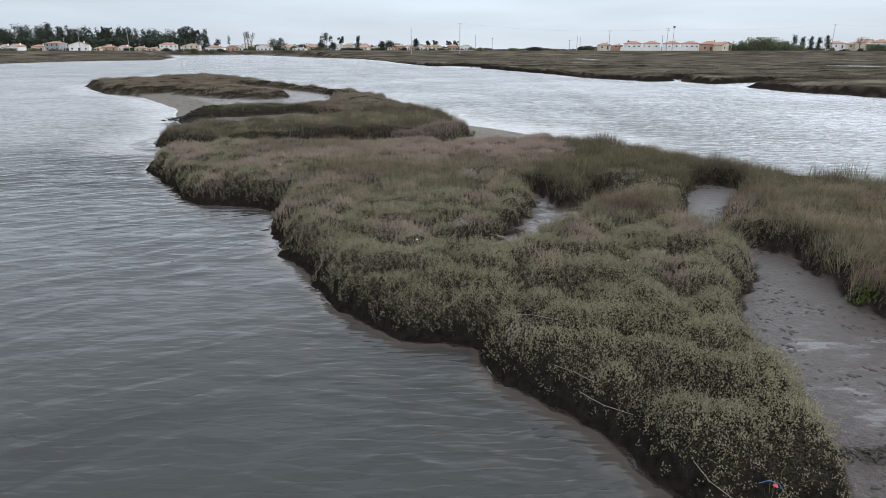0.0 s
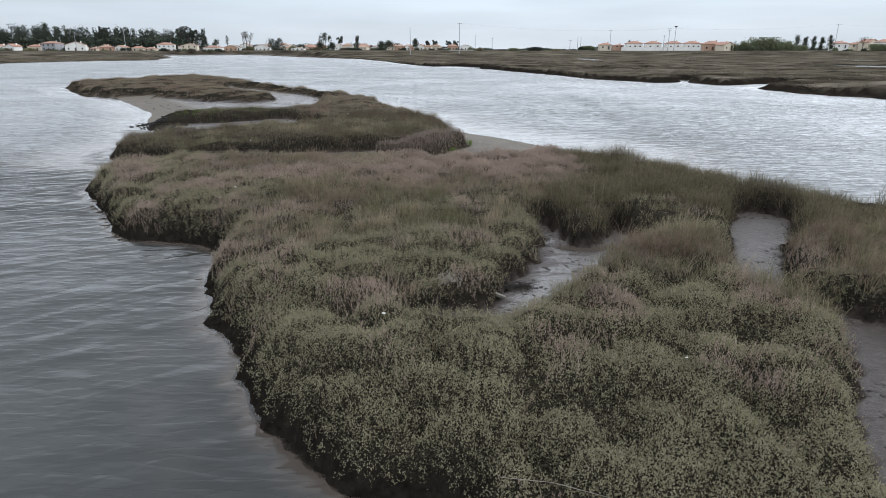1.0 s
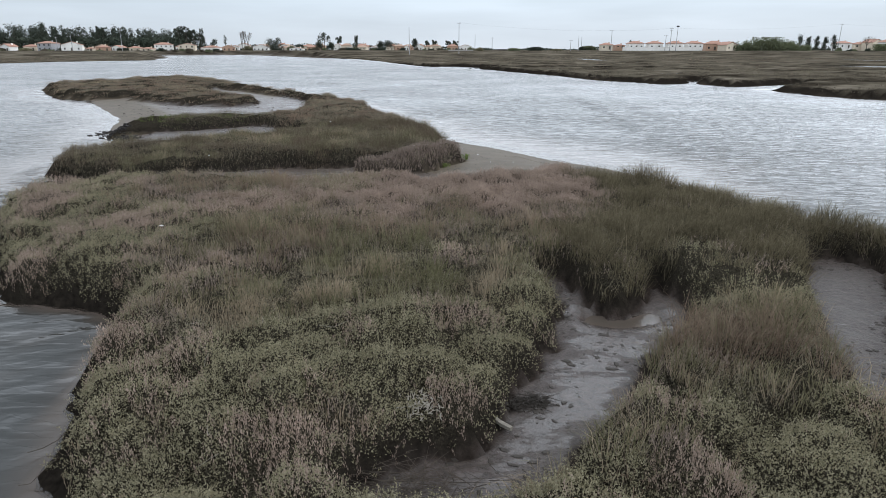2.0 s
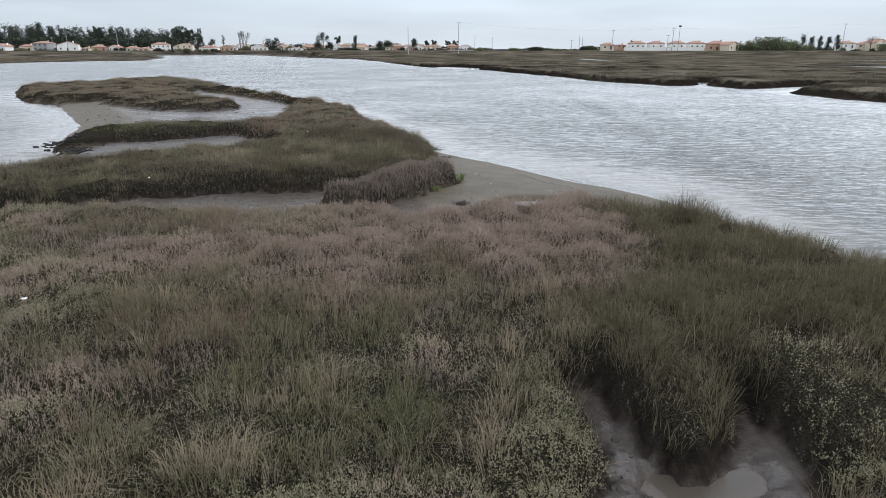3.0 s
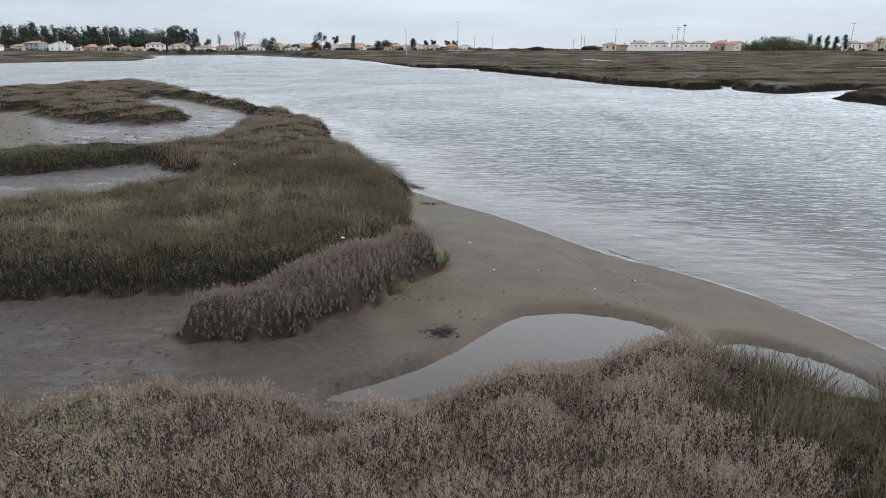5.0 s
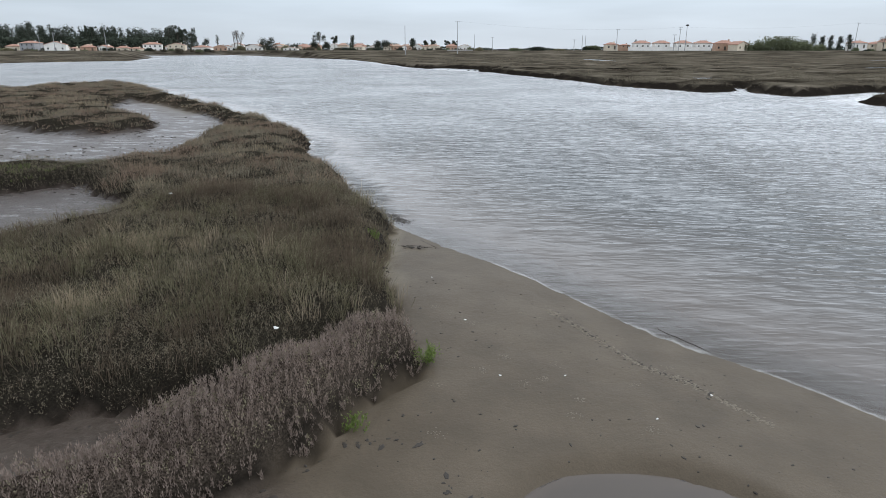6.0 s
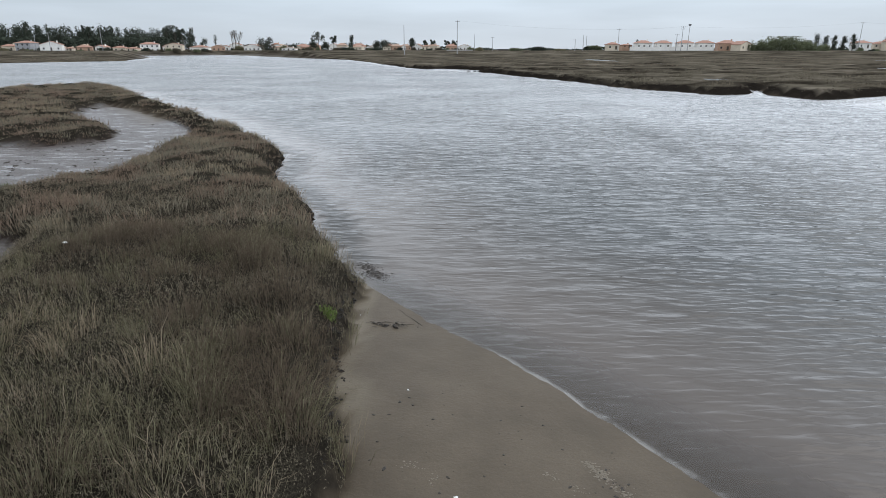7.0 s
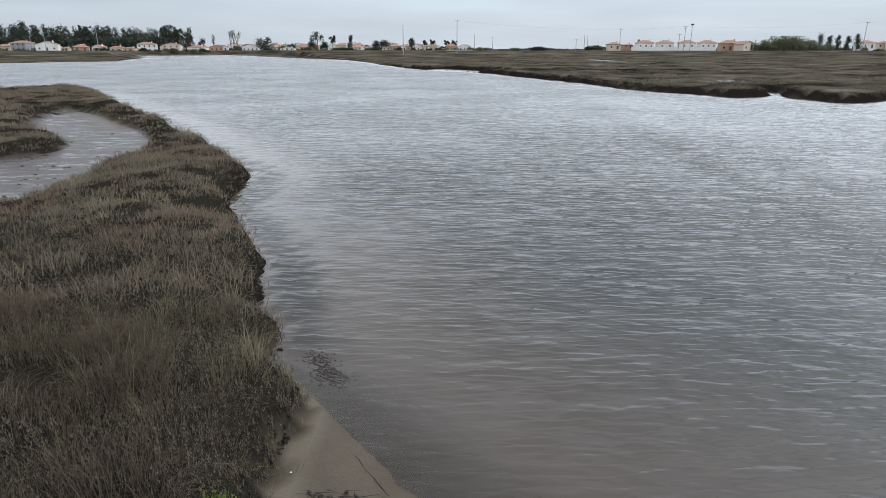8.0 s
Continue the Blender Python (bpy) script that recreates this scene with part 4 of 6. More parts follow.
def tufts_mesh(x, y, z, count, height, width, name, mat, radius=0.06, spread=0.3, wind=(0.06, 0.02), lean=0.0):
    """Grass in tufts: blades that fan out from each tuft's foot."""
    n = len(x)
    lean = np.zeros((n, 2)) + lean
    off = RNG.normal(0, 1, (n, count, 2))
    px = (x[:, None] + off[..., 0] * radius).ravel()
    py = (y[:, None] + off[..., 1] * radius).ravel()
    h = (np.asarray(height)[:, None] * RNG.uniform(0.5, 1.15, (n, count))).ravel()
    bend = (off * 0.24 + RNG.normal(0, spread, (n, count, 2)) + RNG.normal(0, 0.24, (n, 1, 2)) + lean[:, None, :]).reshape(-1, 2) + np.array(wind)
    bend = bend * h[:, None]
    pz = np.repeat(z, count)
    m = len(px)
    turn = RNG.random(m) * 2 * np.pi
    w = width * RNG.uniform(0.6, 1.4, m) * 0.5
    side = np.stack([np.cos(turn), np.sin(turn), np.zeros(m)], -1) * w[:, None]
    p0 = np.stack([px, py, pz], -1)
    p1 = p0 + np.stack([bend[:, 0] * 0.3, bend[:, 1] * 0.3, h * 0.6], -1)
    p2 = p0 + np.stack([bend[:, 0], bend[:, 1], h * np.maximum(0.5, 1 - 0.35 * (bend**2).sum(-1) / h**2)], -1)
    v = np.stack([p0 - side, p0 + side, p1 + side * 0.8, p1 - side * 0.8, p2], 1).reshape(-1, 3)
    b = 5 * np.arange(m)[:, None]
    return new(name, mesh_from(name, v, [b + np.array([[0, 1, 2, 3]]), b + np.array([[3, 2, 4]])], mat))


GRASS_KINDS = (("russet_grass", RUSSET, -9.0, 0.32, "reddish brown withered marsh grass"), ("cordgrass", GRASS, 0.32, 0.49, "olive brown cordgrass on the marsh island"),
               ("green_cordgrass", GREEN_GRASS, 0.49, 0.58, "dull green cordgrass on the marsh island"),
               ("straw_grass", STRAW, 0.58, 9.0, "pale straw-coloured dry marsh grass"))

# grass among and instead of the shoots
x, y = spots(-11.6, 20.0, 4.2, 28.0, 0.125)
isl = fields(x, y)[0]
g = grassy(x, y)
ok = (isl > 0.1) & (RNG.random(len(x)) < 0.03 + 0.95 * g * np.maximum(step(0.42, 0.62, vnoise(x, y, 0.8, 59)), np.maximum(step(3.2, 3.8, x), 0.5))) & ((x < 11) | (RNG.random(len(x)) < 0.5))
x, y, g = x[ok], y[ok], g[ok]
z = height_at(x, y) - 0.08
tall = (0.13 + 0.2 * vnoise(x, y, 0.9, 54) + 0.12 * RNG.random(len(x))) * (0.8 + 0.4 * g) * np.where((x > 3.3) & (y < 21), 1.15, 1.0) * (1 + 0.4 * blob(x, y, 6.2, 25.3, 1.4))
keep, z, tall, lean = tussocks(x, y, z, tall, 0.75, 91)
x, y, z, g, tall, lean = x[keep], y[keep], z[keep], g[keep], tall[keep], lean[keep]
kind = vnoise(x, y, 0.9, 55) * 0.75 + 0.5 * (RNG.random(len(x)) - 0.25) - 0.35 * (blob(x, y, -5.4, 24.3, 2.2) + 0.5 * blob(x, y, 6.5, 19.5, 2.5))
lush = np.clip(1.2 * blob(x, y, 0.6, 17.6, 1.7) + blob(x, y, 2.75, 12.6, 0.6) + 0.35 * blob(x, y, -1.7, 15.9, 0.9) + blob(x, y, 0.0, 13.0, 0.4), 0, 0.85)
kind = kind * (1 - lush) + 0.58 * lush
dryer = 0.8 * blob(x, y, 6.2, 17.4, 0.9)
kind = kind * (1 - dryer) + 0.85 * dryer
for name, mat, low, up, lab in GRASS_KINDS:
    s = (kind >= low) & (kind < up)
    dark = s & (x > 3.4 + 0.8 * (vnoise(x, y, 0.8, 57) - 0.5)) & (y > 16.3)
    s = s & ~dark
    tagged(tufts_mesh(x[s], y[s], z[s], 19, tall[s], 0.0068, name, mat, lean=lean[s]), lab, "grass", kind="stuff")
    tagged(tufts_mesh(x[dark], y[dark], z[dark], 18, tall[dark], 0.0068, name, DARK_GRASS, lean=lean[dark]), lab, "grass", kind="stuff")

# dry flower stalks standing above the grass
x, y = RNG.uniform(-5.0, 9.0, 1500), RNG.uniform(13.0, 27.0, 1500)
ok = (fields(x, y)[0] > 0.25) & (grassy(x, y) > 0.3) & (vnoise(x, y, 1.1, 69) > 0.45)
x, y = x[ok], y[ok]
tagged(blades_mesh(x, y, height_at(x, y), RNG.uniform(0.3, 0.52, len(x)), 0.0055, "dry_stalks", STRAW, 0.16), "pale dry flower stalks above the marsh grass", "grass", kind="stuff")

# coarser tufts on the island's far side
x, y = spots(4.0, 22.5, -2.5, 18.0, 0.3)
isl = fields(x, y)[0]
ok = (isl > 0.1) & ((y < 4.2) | (x > 19.9))
x, y = x[ok], y[ok]
z = height_at(x, y) - 0.06
tall = 0.22 + 0.2 * vnoise(x, y, 1.0, 66) + 0.12 * RNG.random(len(x))
tagged(tufts_mesh(x, y, z, 14, tall, 0.02, "cordgrass", GRASS, 0.15), "olive brown cordgrass on the marsh island", "grass", kind="stuff")

# the middle meadow, in finer tufts near and coarser ones far
for y0, y1, x0, x1, gap, wide, blades, rad in ((27.6, 40.0, -14.4, 1.2, 0.125, 0.0058, 20, 0.07), (40.0, 58.0, -17.0, 0.2, 0.175, 0.013, 13, 0.1), (53.0, 97.0, -46.0, -4.0, 0.36, 0.026, 13, 0.2)):
    x, y = spots(x0, x1, y0, y1, gap)
    if y0 > 50:
        ok = (y > 58) | (x < -17)
        x, y = x[ok], y[ok]
    mea = fields(x, y)[1]
    ok = (mea > (-0.02 if y0 < 39 else -0.08)) & ((y > 44) | (RNG.random(len(x)) > 0.7 * step(0.4, 0.6, shrubby(x, y))))
    x, y, mea = x[ok], y[ok], mea[ok]
    z = height_at(x, y) - 0.06
    tall = (0.12 + 0.24 * vnoise(x, y, 1.1, 60) + 0.11 * RNG.random(len(x))) * (0.6 + 0.4 * step(0.0, 0.5, mea)) * (1 + 0.35 * step(-2.2, -0.8, x)) * (1 - 0.35 * step(41.0, 44.0, y))
    keep, z, tall, lean = tussocks(x, y, z, tall, 0.8 if y0 < 50 else 1.8, 92, 0.3 if y0 < 39 else 0.65)
    x, y, z, mea, tall, lean = x[keep], y[keep], z[keep], mea[keep], tall[keep], lean[keep]
    low_spit = (x < -9.6) & (y > 37.5) & (y < 45)
    kind = vnoise(x, y, 1.6, 61) * 0.6 + vnoise(x, y, 0.5, 62) * 0.2 + 0.4 * (RNG.random(len(x)) - 0.3) + 0.05
    for name, mat, low, up, lab in GRASS_KINDS:
        s = (kind - 0.18 >= low) & (kind - 0.18 < up) & ~low_spit
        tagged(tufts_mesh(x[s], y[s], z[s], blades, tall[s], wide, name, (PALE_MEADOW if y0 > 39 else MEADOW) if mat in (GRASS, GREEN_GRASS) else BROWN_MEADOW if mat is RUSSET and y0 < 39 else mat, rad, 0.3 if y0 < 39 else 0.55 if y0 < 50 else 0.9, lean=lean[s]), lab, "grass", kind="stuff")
    if low_spit.any():
        s = low_spit
        tagged(tufts_mesh(x[s], y[s], z[s], blades, tall[s] * 0.5, wide, "glasswort", ALGAE, rad), "dark green low glasswort on the spit", "grass", kind="stuff")

# marsh on the far banks
x, y = spots(17.0, 95.0, 54.0, 135.0, 0.72)
f = fields(x, y)
z = height_at(x, y)
ok = (f[5] > 0.6) & (RNG.random(len(x)) < 0.55 + 0.6 * step(3.0, 1.0, f[5])) & (z > np.where(f[5] > 2.5, 0.32, 0.1)) & (pan_share(x, y) < 0.5)
x, y, z = x[ok], y[ok], z[ok] - 0.1
tall = 0.14 + 0.16 * vnoise(x, y, 2.5, 71) + 0.04 * RNG.random(len(x))
keep, lifted, tall, lean = tussocks(x * 0.4, y * 0.7, z, tall, 2.6, 72)
z = z + 0.5 * (lifted - z)
x, y, z, tall, lean = x[keep], y[keep], z[keep], tall[keep], lean[keep]
kind = 0.1 + vnoise(x * 0.35, y, 13.0, 73) * 0.6 + vnoise(x * 0.5, y, 4.0, 74) * 0.25 + (RNG.random(len(x)) - 0.3) * 0.14
for nm, mat, s, lab in (("far_marsh_grass", FAR_MARSH, kind < 0.5, "brown marsh grass across the water"), ("far_green_grass", PALE_MEADOW, kind > 0.66, "olive marsh grass across the water"),
                        ("far_heath", DARK_HEATH, (kind >= 0.5) & (kind <= 0.66), "dark brown low shrubs across the water")):
    tagged(tufts_mesh(x[s], y[s], z[s], 9, tall[s], 0.05, nm, mat, 0.38, 1.5, lean=lean[s] * 0.6), lab, "grass", kind="stuff")
for x0, x1, y0, y1, total, high, wide in ((-30, 140, 130, 235, 15000, 0.3, 0.12), (-220, 220, 235, 370, 8000, 0.4, 0.25), (-220, -118, 160, 300, 5000, 0.4, 0.22)):
    x, y = RNG.uniform(x0, x1, total), RNG.uniform(y0, y1, total)
    f = fields(x, y)
    far = np.maximum(f[5], f[6])
    ok = (far > 0.4) & (height_at(x, y) > 0.3) & (pan_share(x, y, 1.2) < 0.5)
    x, y = x[ok], y[ok]
    z = height_at(x, y) - 0.08
    kind = vnoise(x * 0.5, y, 6.0, 70) * 0.7 + RNG.random(len(x)) * 0.4
    for nm, mat, s, lab in (("far_marsh_grass", FAR_MARSH, kind < 0.7, "olive brown marsh grass across the water"), ("far_straw_grass", MEADOW, kind > 0.93, "pale dry marsh grass across the water"),
                            ("far_russet_grass", RUSSET, (kind >= 0.7) & (kind <= 0.93), "reddish brown marsh grass across the water")):
        tagged(blades_mesh(x[s], y[s], z[s], high, wide, nm, mat, 0.8), lab, "grass", kind="stuff")

# ---- builders ----
def ground_z(x, y):
    return float(height_at(np.array([x]), np.array([y]))[0])


def link_mesh(name, bm, mat, parent=None, label=""):
    me = bpy.data.meshes.new(name)
    bm.to_mesh(me)
    bm.free()
    me.materials.append(mat)
    ob = new(name, me)
    if parent is not None:
        ob.parent = parent
    if label:
        tagged(ob, label)
    return ob


def part(name, bm, mat, parent, label=""):
    return link_mesh(name, bm, mat, parent, label)


def block(bm, x0, x1, y0, y1, z0, z1):
    v = [bm.verts.new((x, y, z)) for z in (z0, z1) for x, y in ((x0, y0), (x1, y0), (x1, y1), (x0, y1))]
    for f in ((3, 2, 1, 0), (4, 5, 6, 7), (0, 1, 5, 4), (1, 2, 6, 5), (2, 3, 7, 6), (3, 0, 4, 7)):
        bm.faces.new([v[i] for i in f])
    return v


def rod(bm, a, b, ra, rb, sides=6):
    """A tapered round bar between two places."""
    a, b = Vector(a), Vector(b)
    m = (b - a).to_track_quat("Z", "Y").to_matrix()
    rings = []
    for p, r in ((a, ra), (b, rb)):
        rings.append([bm.verts.new(p + m @ Vector((r * math.cos(2 * math.pi * i / sides), r * math.sin(2 * math.pi * i / sides), 0))) for i in range(sides)])
    for i in range(sides):
        j = (i + 1) % sides
        bm.faces.new((rings[0][i], rings[0][j], rings[1][j], rings[1][i]))
    bm.faces.new(rings[0][::-1]), bm.faces.new(rings[1])


def empty_at(name, x, y, z, turn=0.0):
    ob = new(name)
    ob.matrix_world = pose(x, y, z, 0, 0, turn)
    return ob


def house(x, y, z, wide, high, wall, roof, gable=False, turn=0.0, label="", storeys=1):
    """A house with its walls, tiled roof, windows, door and chimney."""
    ob = empty_at("house", x, y, z, turn)
    tagged(ob, label, "house", "houses by the estuary")
    deep = max(6.0, wide * 0.7)
    eave = high * (0.66 if storeys == 1 else 0.76)
    bm = bmesh.new()
    block(bm, -wide / 2, wide / 2, -deep / 2, deep / 2, -1.5, eave)
    if gable:
        for sy in (-deep / 2, deep / 2 - 0.2):
            a = [bm.verts.new(p) for p in ((-wide / 2, sy, eave), (wide / 2, sy, eave), (0, sy, high - 0.15))]
            b = [bm.verts.new((v.co.x, v.co.y + 0.2, v.co.z)) for v in a]
            bm.faces.new(a), bm.faces.new(b[::-1])
            for i in range(3):
                j = (i + 1) % 3
                bm.faces.new((a[j], a[i], b[i], b[j]))
    part("wall", bm, wall, ob)
    bm = bmesh.new()
    w, d, o = wide / 2 + 0.45, deep / 2 + 0.45, 0.18
    if gable:
        pts = [(-w, -d, eave - 0.15), (0, -d, high), (w, -d, eave - 0.15), (-w, d, eave - 0.15), (0, d, high), (w, d, eave - 0.15)]
        v = [bm.verts.new(p) for p in pts] + [bm.verts.new((p[0], p[1], p[2] + o)) for p in pts]
        for f in ((6, 7, 10, 9), (7, 8, 11, 10), (0, 3, 4, 1), (1, 4, 5, 2), (0, 1, 7, 6), (1, 2, 8, 7), (3, 9, 10, 4), (4, 10, 11, 5), (0, 6, 9, 3), (2, 5, 11, 8)):
            bm.faces.new([v[i] for i in f])
    else:
        r = max(0.4, w - d)
        low = [bm.verts.new(p) for p in ((-w, -d, eave), (w, -d, eave), (w, d, eave), (-w, d, eave))]
        rim = [bm.verts.new((p.co.x, p.co.y, eave + o)) for p in low]
        top = [bm.verts.new((-r, 0, high)), bm.verts.new((r, 0, high))]
        bm.faces.new(low[::-1])
        for i in range(4):
            j = (i + 1) % 4
            bm.faces.new((low[i], low[j], rim[j], rim[i]))
        bm.faces.new((rim[0], rim[1], top[1], top[0])), bm.faces.new((rim[2], rim[3], top[0], top[1]))
        bm.faces.new((rim[1], rim[2], top[1])), bm.faces.new((rim[3], rim[0], top[0]))
    tiles = part("roof", bm, roof, ob, "orange clay tile roof")
    bm = bmesh.new()
    block(bm, wide * 0.22, wide * 0.22 + 0.7, 0.3, 1.0, eave, high + 0.5)
    part("chimney", bm, wall, tiles)
    n = max(2, int(wide / 3.2))
    for s in range(storeys):
        sill = 0.9 + s * eave / storeys
        for i in range(n):
            cx = -wide / 2 + (i + 0.5) * wide / n
            if s == 0 and i == n // 2:
                bm = bmesh.new()
                block(bm, cx - 0.55, cx + 0.55, -deep / 2 - 0.05, -deep / 2 + 0.05, 0, 2.1)
                part("door", bm, BARK, ob)
                continue
            bm = bmesh.new()
            block(bm, cx - 0.48, cx + 0.48, -deep / 2 - 0.04, -deep / 2 + 0.05, sill, min(sill + 1.1, eave - 0.2 if s == storeys - 1 else sill + 1.1))
            part("window", bm, DARK_PANE, ob)
    return ob


def foliage(points, size, rng, mat_name):
    """Small bent leaves round the given places."""
    n = len(points)
    way = rng.normal(0, 1, (n, 3))
    way /= np.linalg.norm(way, axis=1)[:, None]
    side = np.cross(way, rng.normal(0, 1, (n, 3)))
    side /= np.linalg.norm(side, axis=1)[:, None]
    s = size * rng.uniform(0.6, 1.4, n)[:, None]
    v = np.stack([points - way * s, points + side * s * 0.5, points + way * s, points - side * s * 0.5], 1).reshape(-1, 3)
    return v, np.arange(4 * n).reshape(-1, 4)


def crown_points(rng, high, wide, count, kind):
    """Places of leaves in a crown of loose clumps, the trunk's foot at 0."""
    clumps = []
    k = {"round": 14, "tall": 16, "spire": 14, "loose": 12, "bush": 16, "full": 18}[kind]
    for i in range(k):
        u = (i + rng.random()) / k
        a = rng.random() * 2 * math.pi
        if kind == "spire":
            zc, rr = high * (0.15 + 0.83 * u), wide * 0.5 * (1.05 - u)
        elif kind == "full":
            zc, rr = high * (0.12 + 0.8 * u), wide * 0.45 * (1.0 - 0.75 * u**2)
        elif kind == "bush":
            zc, rr = high * (0.05 + 0.75 * rng.random()), wide * 0.42
            rr *= math.sqrt(max(0.05, 1 - (zc / high) ** 2))
        elif kind == "loose":
            zc, rr = high * (0.55 + 0.42 * u), wide * 0.42
        else:
            zc, rr = high * (0.4 + 0.55 * u), wide * 0.42 * math.sin(math.pi * (0.25 + 0.7 * u))
        r0 = rr * math.sqrt(rng.random())
        clumps.append((r0 * math.cos(a), r0 * math.sin(a), zc, max(0.35, (0.17 if kind == "loose" else 0.28) * wide * rng.uniform(0.7, 1.3))))
    c = np.array(clumps)
    pick = rng.integers(0, k, count)
    p = np.clip(rng.normal(0, 0.5, (count, 3)), -0.85, 0.85) * c[pick, 3:4] + c[pick, :3]
    p[:, 2] = np.maximum(p[:, 2], 0.1)
    return p, c


def tree(x, y, z, high, wide, kind, leaf, label, seed, count=700, size=0.28):
    rng = np.random.default_rng(seed)
    low = ground_z(x, y)
    high, z = high + z - low, low
    ob = empty_at("tree", x, y, z)
    tagged(ob, label, "tree")
    p, c = crown_points(rng, high, wide, count, kind)
    bm = bmesh.new()
    bend = rng.normal(0, 0.02 * high, 2)
    mid, top = (bend[0], bend[1], high * 0.5), (bend[0] * 0.5, 0, high * 0.9)
    r = 0.018 * high + 0.06
    rod(bm, (0, 0, -0.6), mid, r, r * 0.7), rod(bm, mid, top, r * 0.7, r * 0.2)
    for q in c[:9]:
        u = min(0.85, q[2] / high * 0.75)
        rod(bm, (bend[0] * u, bend[1] * u, high * u), q[:3], r * 0.35, r * 0.1, 4)
    part("trunk", bm, BARK, ob)
    v, f = foliage(p, size, rng, leaf)
    crown = new("crown", mesh_from("crown", v, [f], leaf))
    crown.parent = ob
    return ob


def bare_tree(x, y, z, high, wide, label, seed, upright=False):
    """A leafless tree: trunk and forking limbs."""
    rng = random.Random(seed)
    low = ground_z(x, y)
    high, z = high + z - low, low
    ob = empty_at("tree", x, y, z)
    tagged(ob, label, "tree")
    bm = bmesh.new()
    rod(bm, (0, 0, -0.6), (0, 0, high * 0.3), 0.3, 0.22)
    part("trunk", bm, BARK, ob)
    bm = bmesh.new()

    def limb(a, way, length, r, depth):
        b = a + way * length
        rod(bm, a, b, r, r * 0.65, 4)
        if depth:
            for _ in range(3):
                s = 0.18 if upright else 0.6
                w = (way + Vector((rng.gauss(0, s), rng.gauss(0, s), rng.gauss(0.1, s * 0.5)))).normalized()
                limb(b, w, length * 0.72, r * 0.6, depth - 1)

    for i in range(5):
        s = 0.12 if upright else 0.55
        w = Vector((rng.gauss(0, s), rng.gauss(0, s), 1)).normalized()
        limb(Vector((0, 0, high * (0.12 + 0.05 * i))), w, high * (0.3 if upright else 0.24), 0.14, 3)
    part("branches", bm, BARK, ob)
    return ob


def bush(x, y, z, high, wide, leaf, label, seed):
    rng = np.random.default_rng(seed)
    count = int(350 + wide * 170)
    k = 14 + int(1.5 * wide)
    c = np.stack([rng.uniform(-0.42, 0.42, k) * wide, rng.uniform(-0.25, 0.25, k) * wide, np.zeros(k), rng.uniform(0.12, 0.2, k) * wide], -1)
    c[:, 3] = np.minimum(c[:, 3], high * 0.45)
    c[:, 2] = np.maximum(0.1, high * rng.uniform(0.2, 0.8, k) * np.sqrt(np.maximum(0.1, 1 - (c[:, 0] / (0.5 * wide)) ** 2)))
    pick = rng.integers(0, k, count)
    p = rng.normal(0, 0.5, (count, 3)) * c[pick, 3:4] + c[pick, :3]
    p[:, 2] = np.clip(p[:, 2], -0.3, high)
    v, f = foliage(p, 0.3 + 0.01 * wide, rng, leaf)
    v += np.array([x, y, z])
    ob = new("bush", mesh_from("bush", v, [f], leaf))
    return tagged(ob, label, "bush")


def utility_pole(x, y, z, high, arms=1, lean=0.0, label="grey utility pole with a crossarm"):
    low = ground_z(x, y)
    high, z = high + z - low, low
    ob = empty_at("utility_pole", x, y, z, lean)
    tagged(ob, label, "pole", "poles behind the marsh")
    bm = bmesh.new()
    rod(bm, (0, 0, -1.0), (0, 0, high), 0.2, 0.11, 8)
    part("pole", bm, POLE_GREY, ob)
    for i in range(arms):
        bm = bmesh.new()
        block(bm, -1.1 + 0.3 * i, 1.1 - 0.3 * i, -0.07, 0.07, high - 0.5 - 1.0 * i, high - 0.36 - 1.0 * i)
        arm = part("crossarm", bm, POLE_GREY, ob)
        for s in (-0.95, 0.0, 0.95):
            bm = bmesh.new()
            rod(bm, (s * (1 - 0.25 * i), 0, high - 0.37 - 1.0 * i), (s * (1 - 0.25 * i), 0, high - 0.12 - 1.0 * i), 0.06, 0.04, 6)
            part("insulator", bm, DARK_METAL, arm)
    return ob


# ---- the village and the woods round the estuary ----
WEST_HOUSES = [(-303, 430, 2.6, 8.5, 5.1), (-291, 425, 2.8, 10.0, 5.2), (-289, 445, 2.9, 10.0, 4.9), (-274, 440, 3.1, 13.5, 6.9), (-256, 437, 3.1, 14.9, 6.4),
               (-234, 420, 2.6, 4.1, 3.2), (-247, 480, 2.8, 9.5, 4.5), (-237, 485, 2.3, 10.0, 4.5), (-225, 480, 2.2, 9.5, 3.8), (-221, 497, 2.1, 16.0, 7.7),
               (-202, 495, 2.1, 14.6, 6.9), (-193, 520, 2.2, 15.8, 5.3), (-188, 560, 3.0, 10.0, 4.7)]
MIDDLE_HOUSES = [(-165, 560, 2.7, 13.0, 5.4), (-149, 580, 2.7, 10.3, 4.1), (-129, 540, 2.6, 11.0, 3.2), (-134, 620, 3.3, 9.9, 4.2), (-101, 640, 2.8, 11.3, 3.8),
                 (-89, 640, 3.3, 10.2, 4.3), (-76, 620, 3.3, 7.1, 3.6), (-49, 600, 3.4, 8.5, 5.0), (-44, 620, 3.3, 4.4, 4.2), (-24, 640, 3.6, 6.8, 4.5), (-15, 660, 3.3, 9.3, 3.9)]
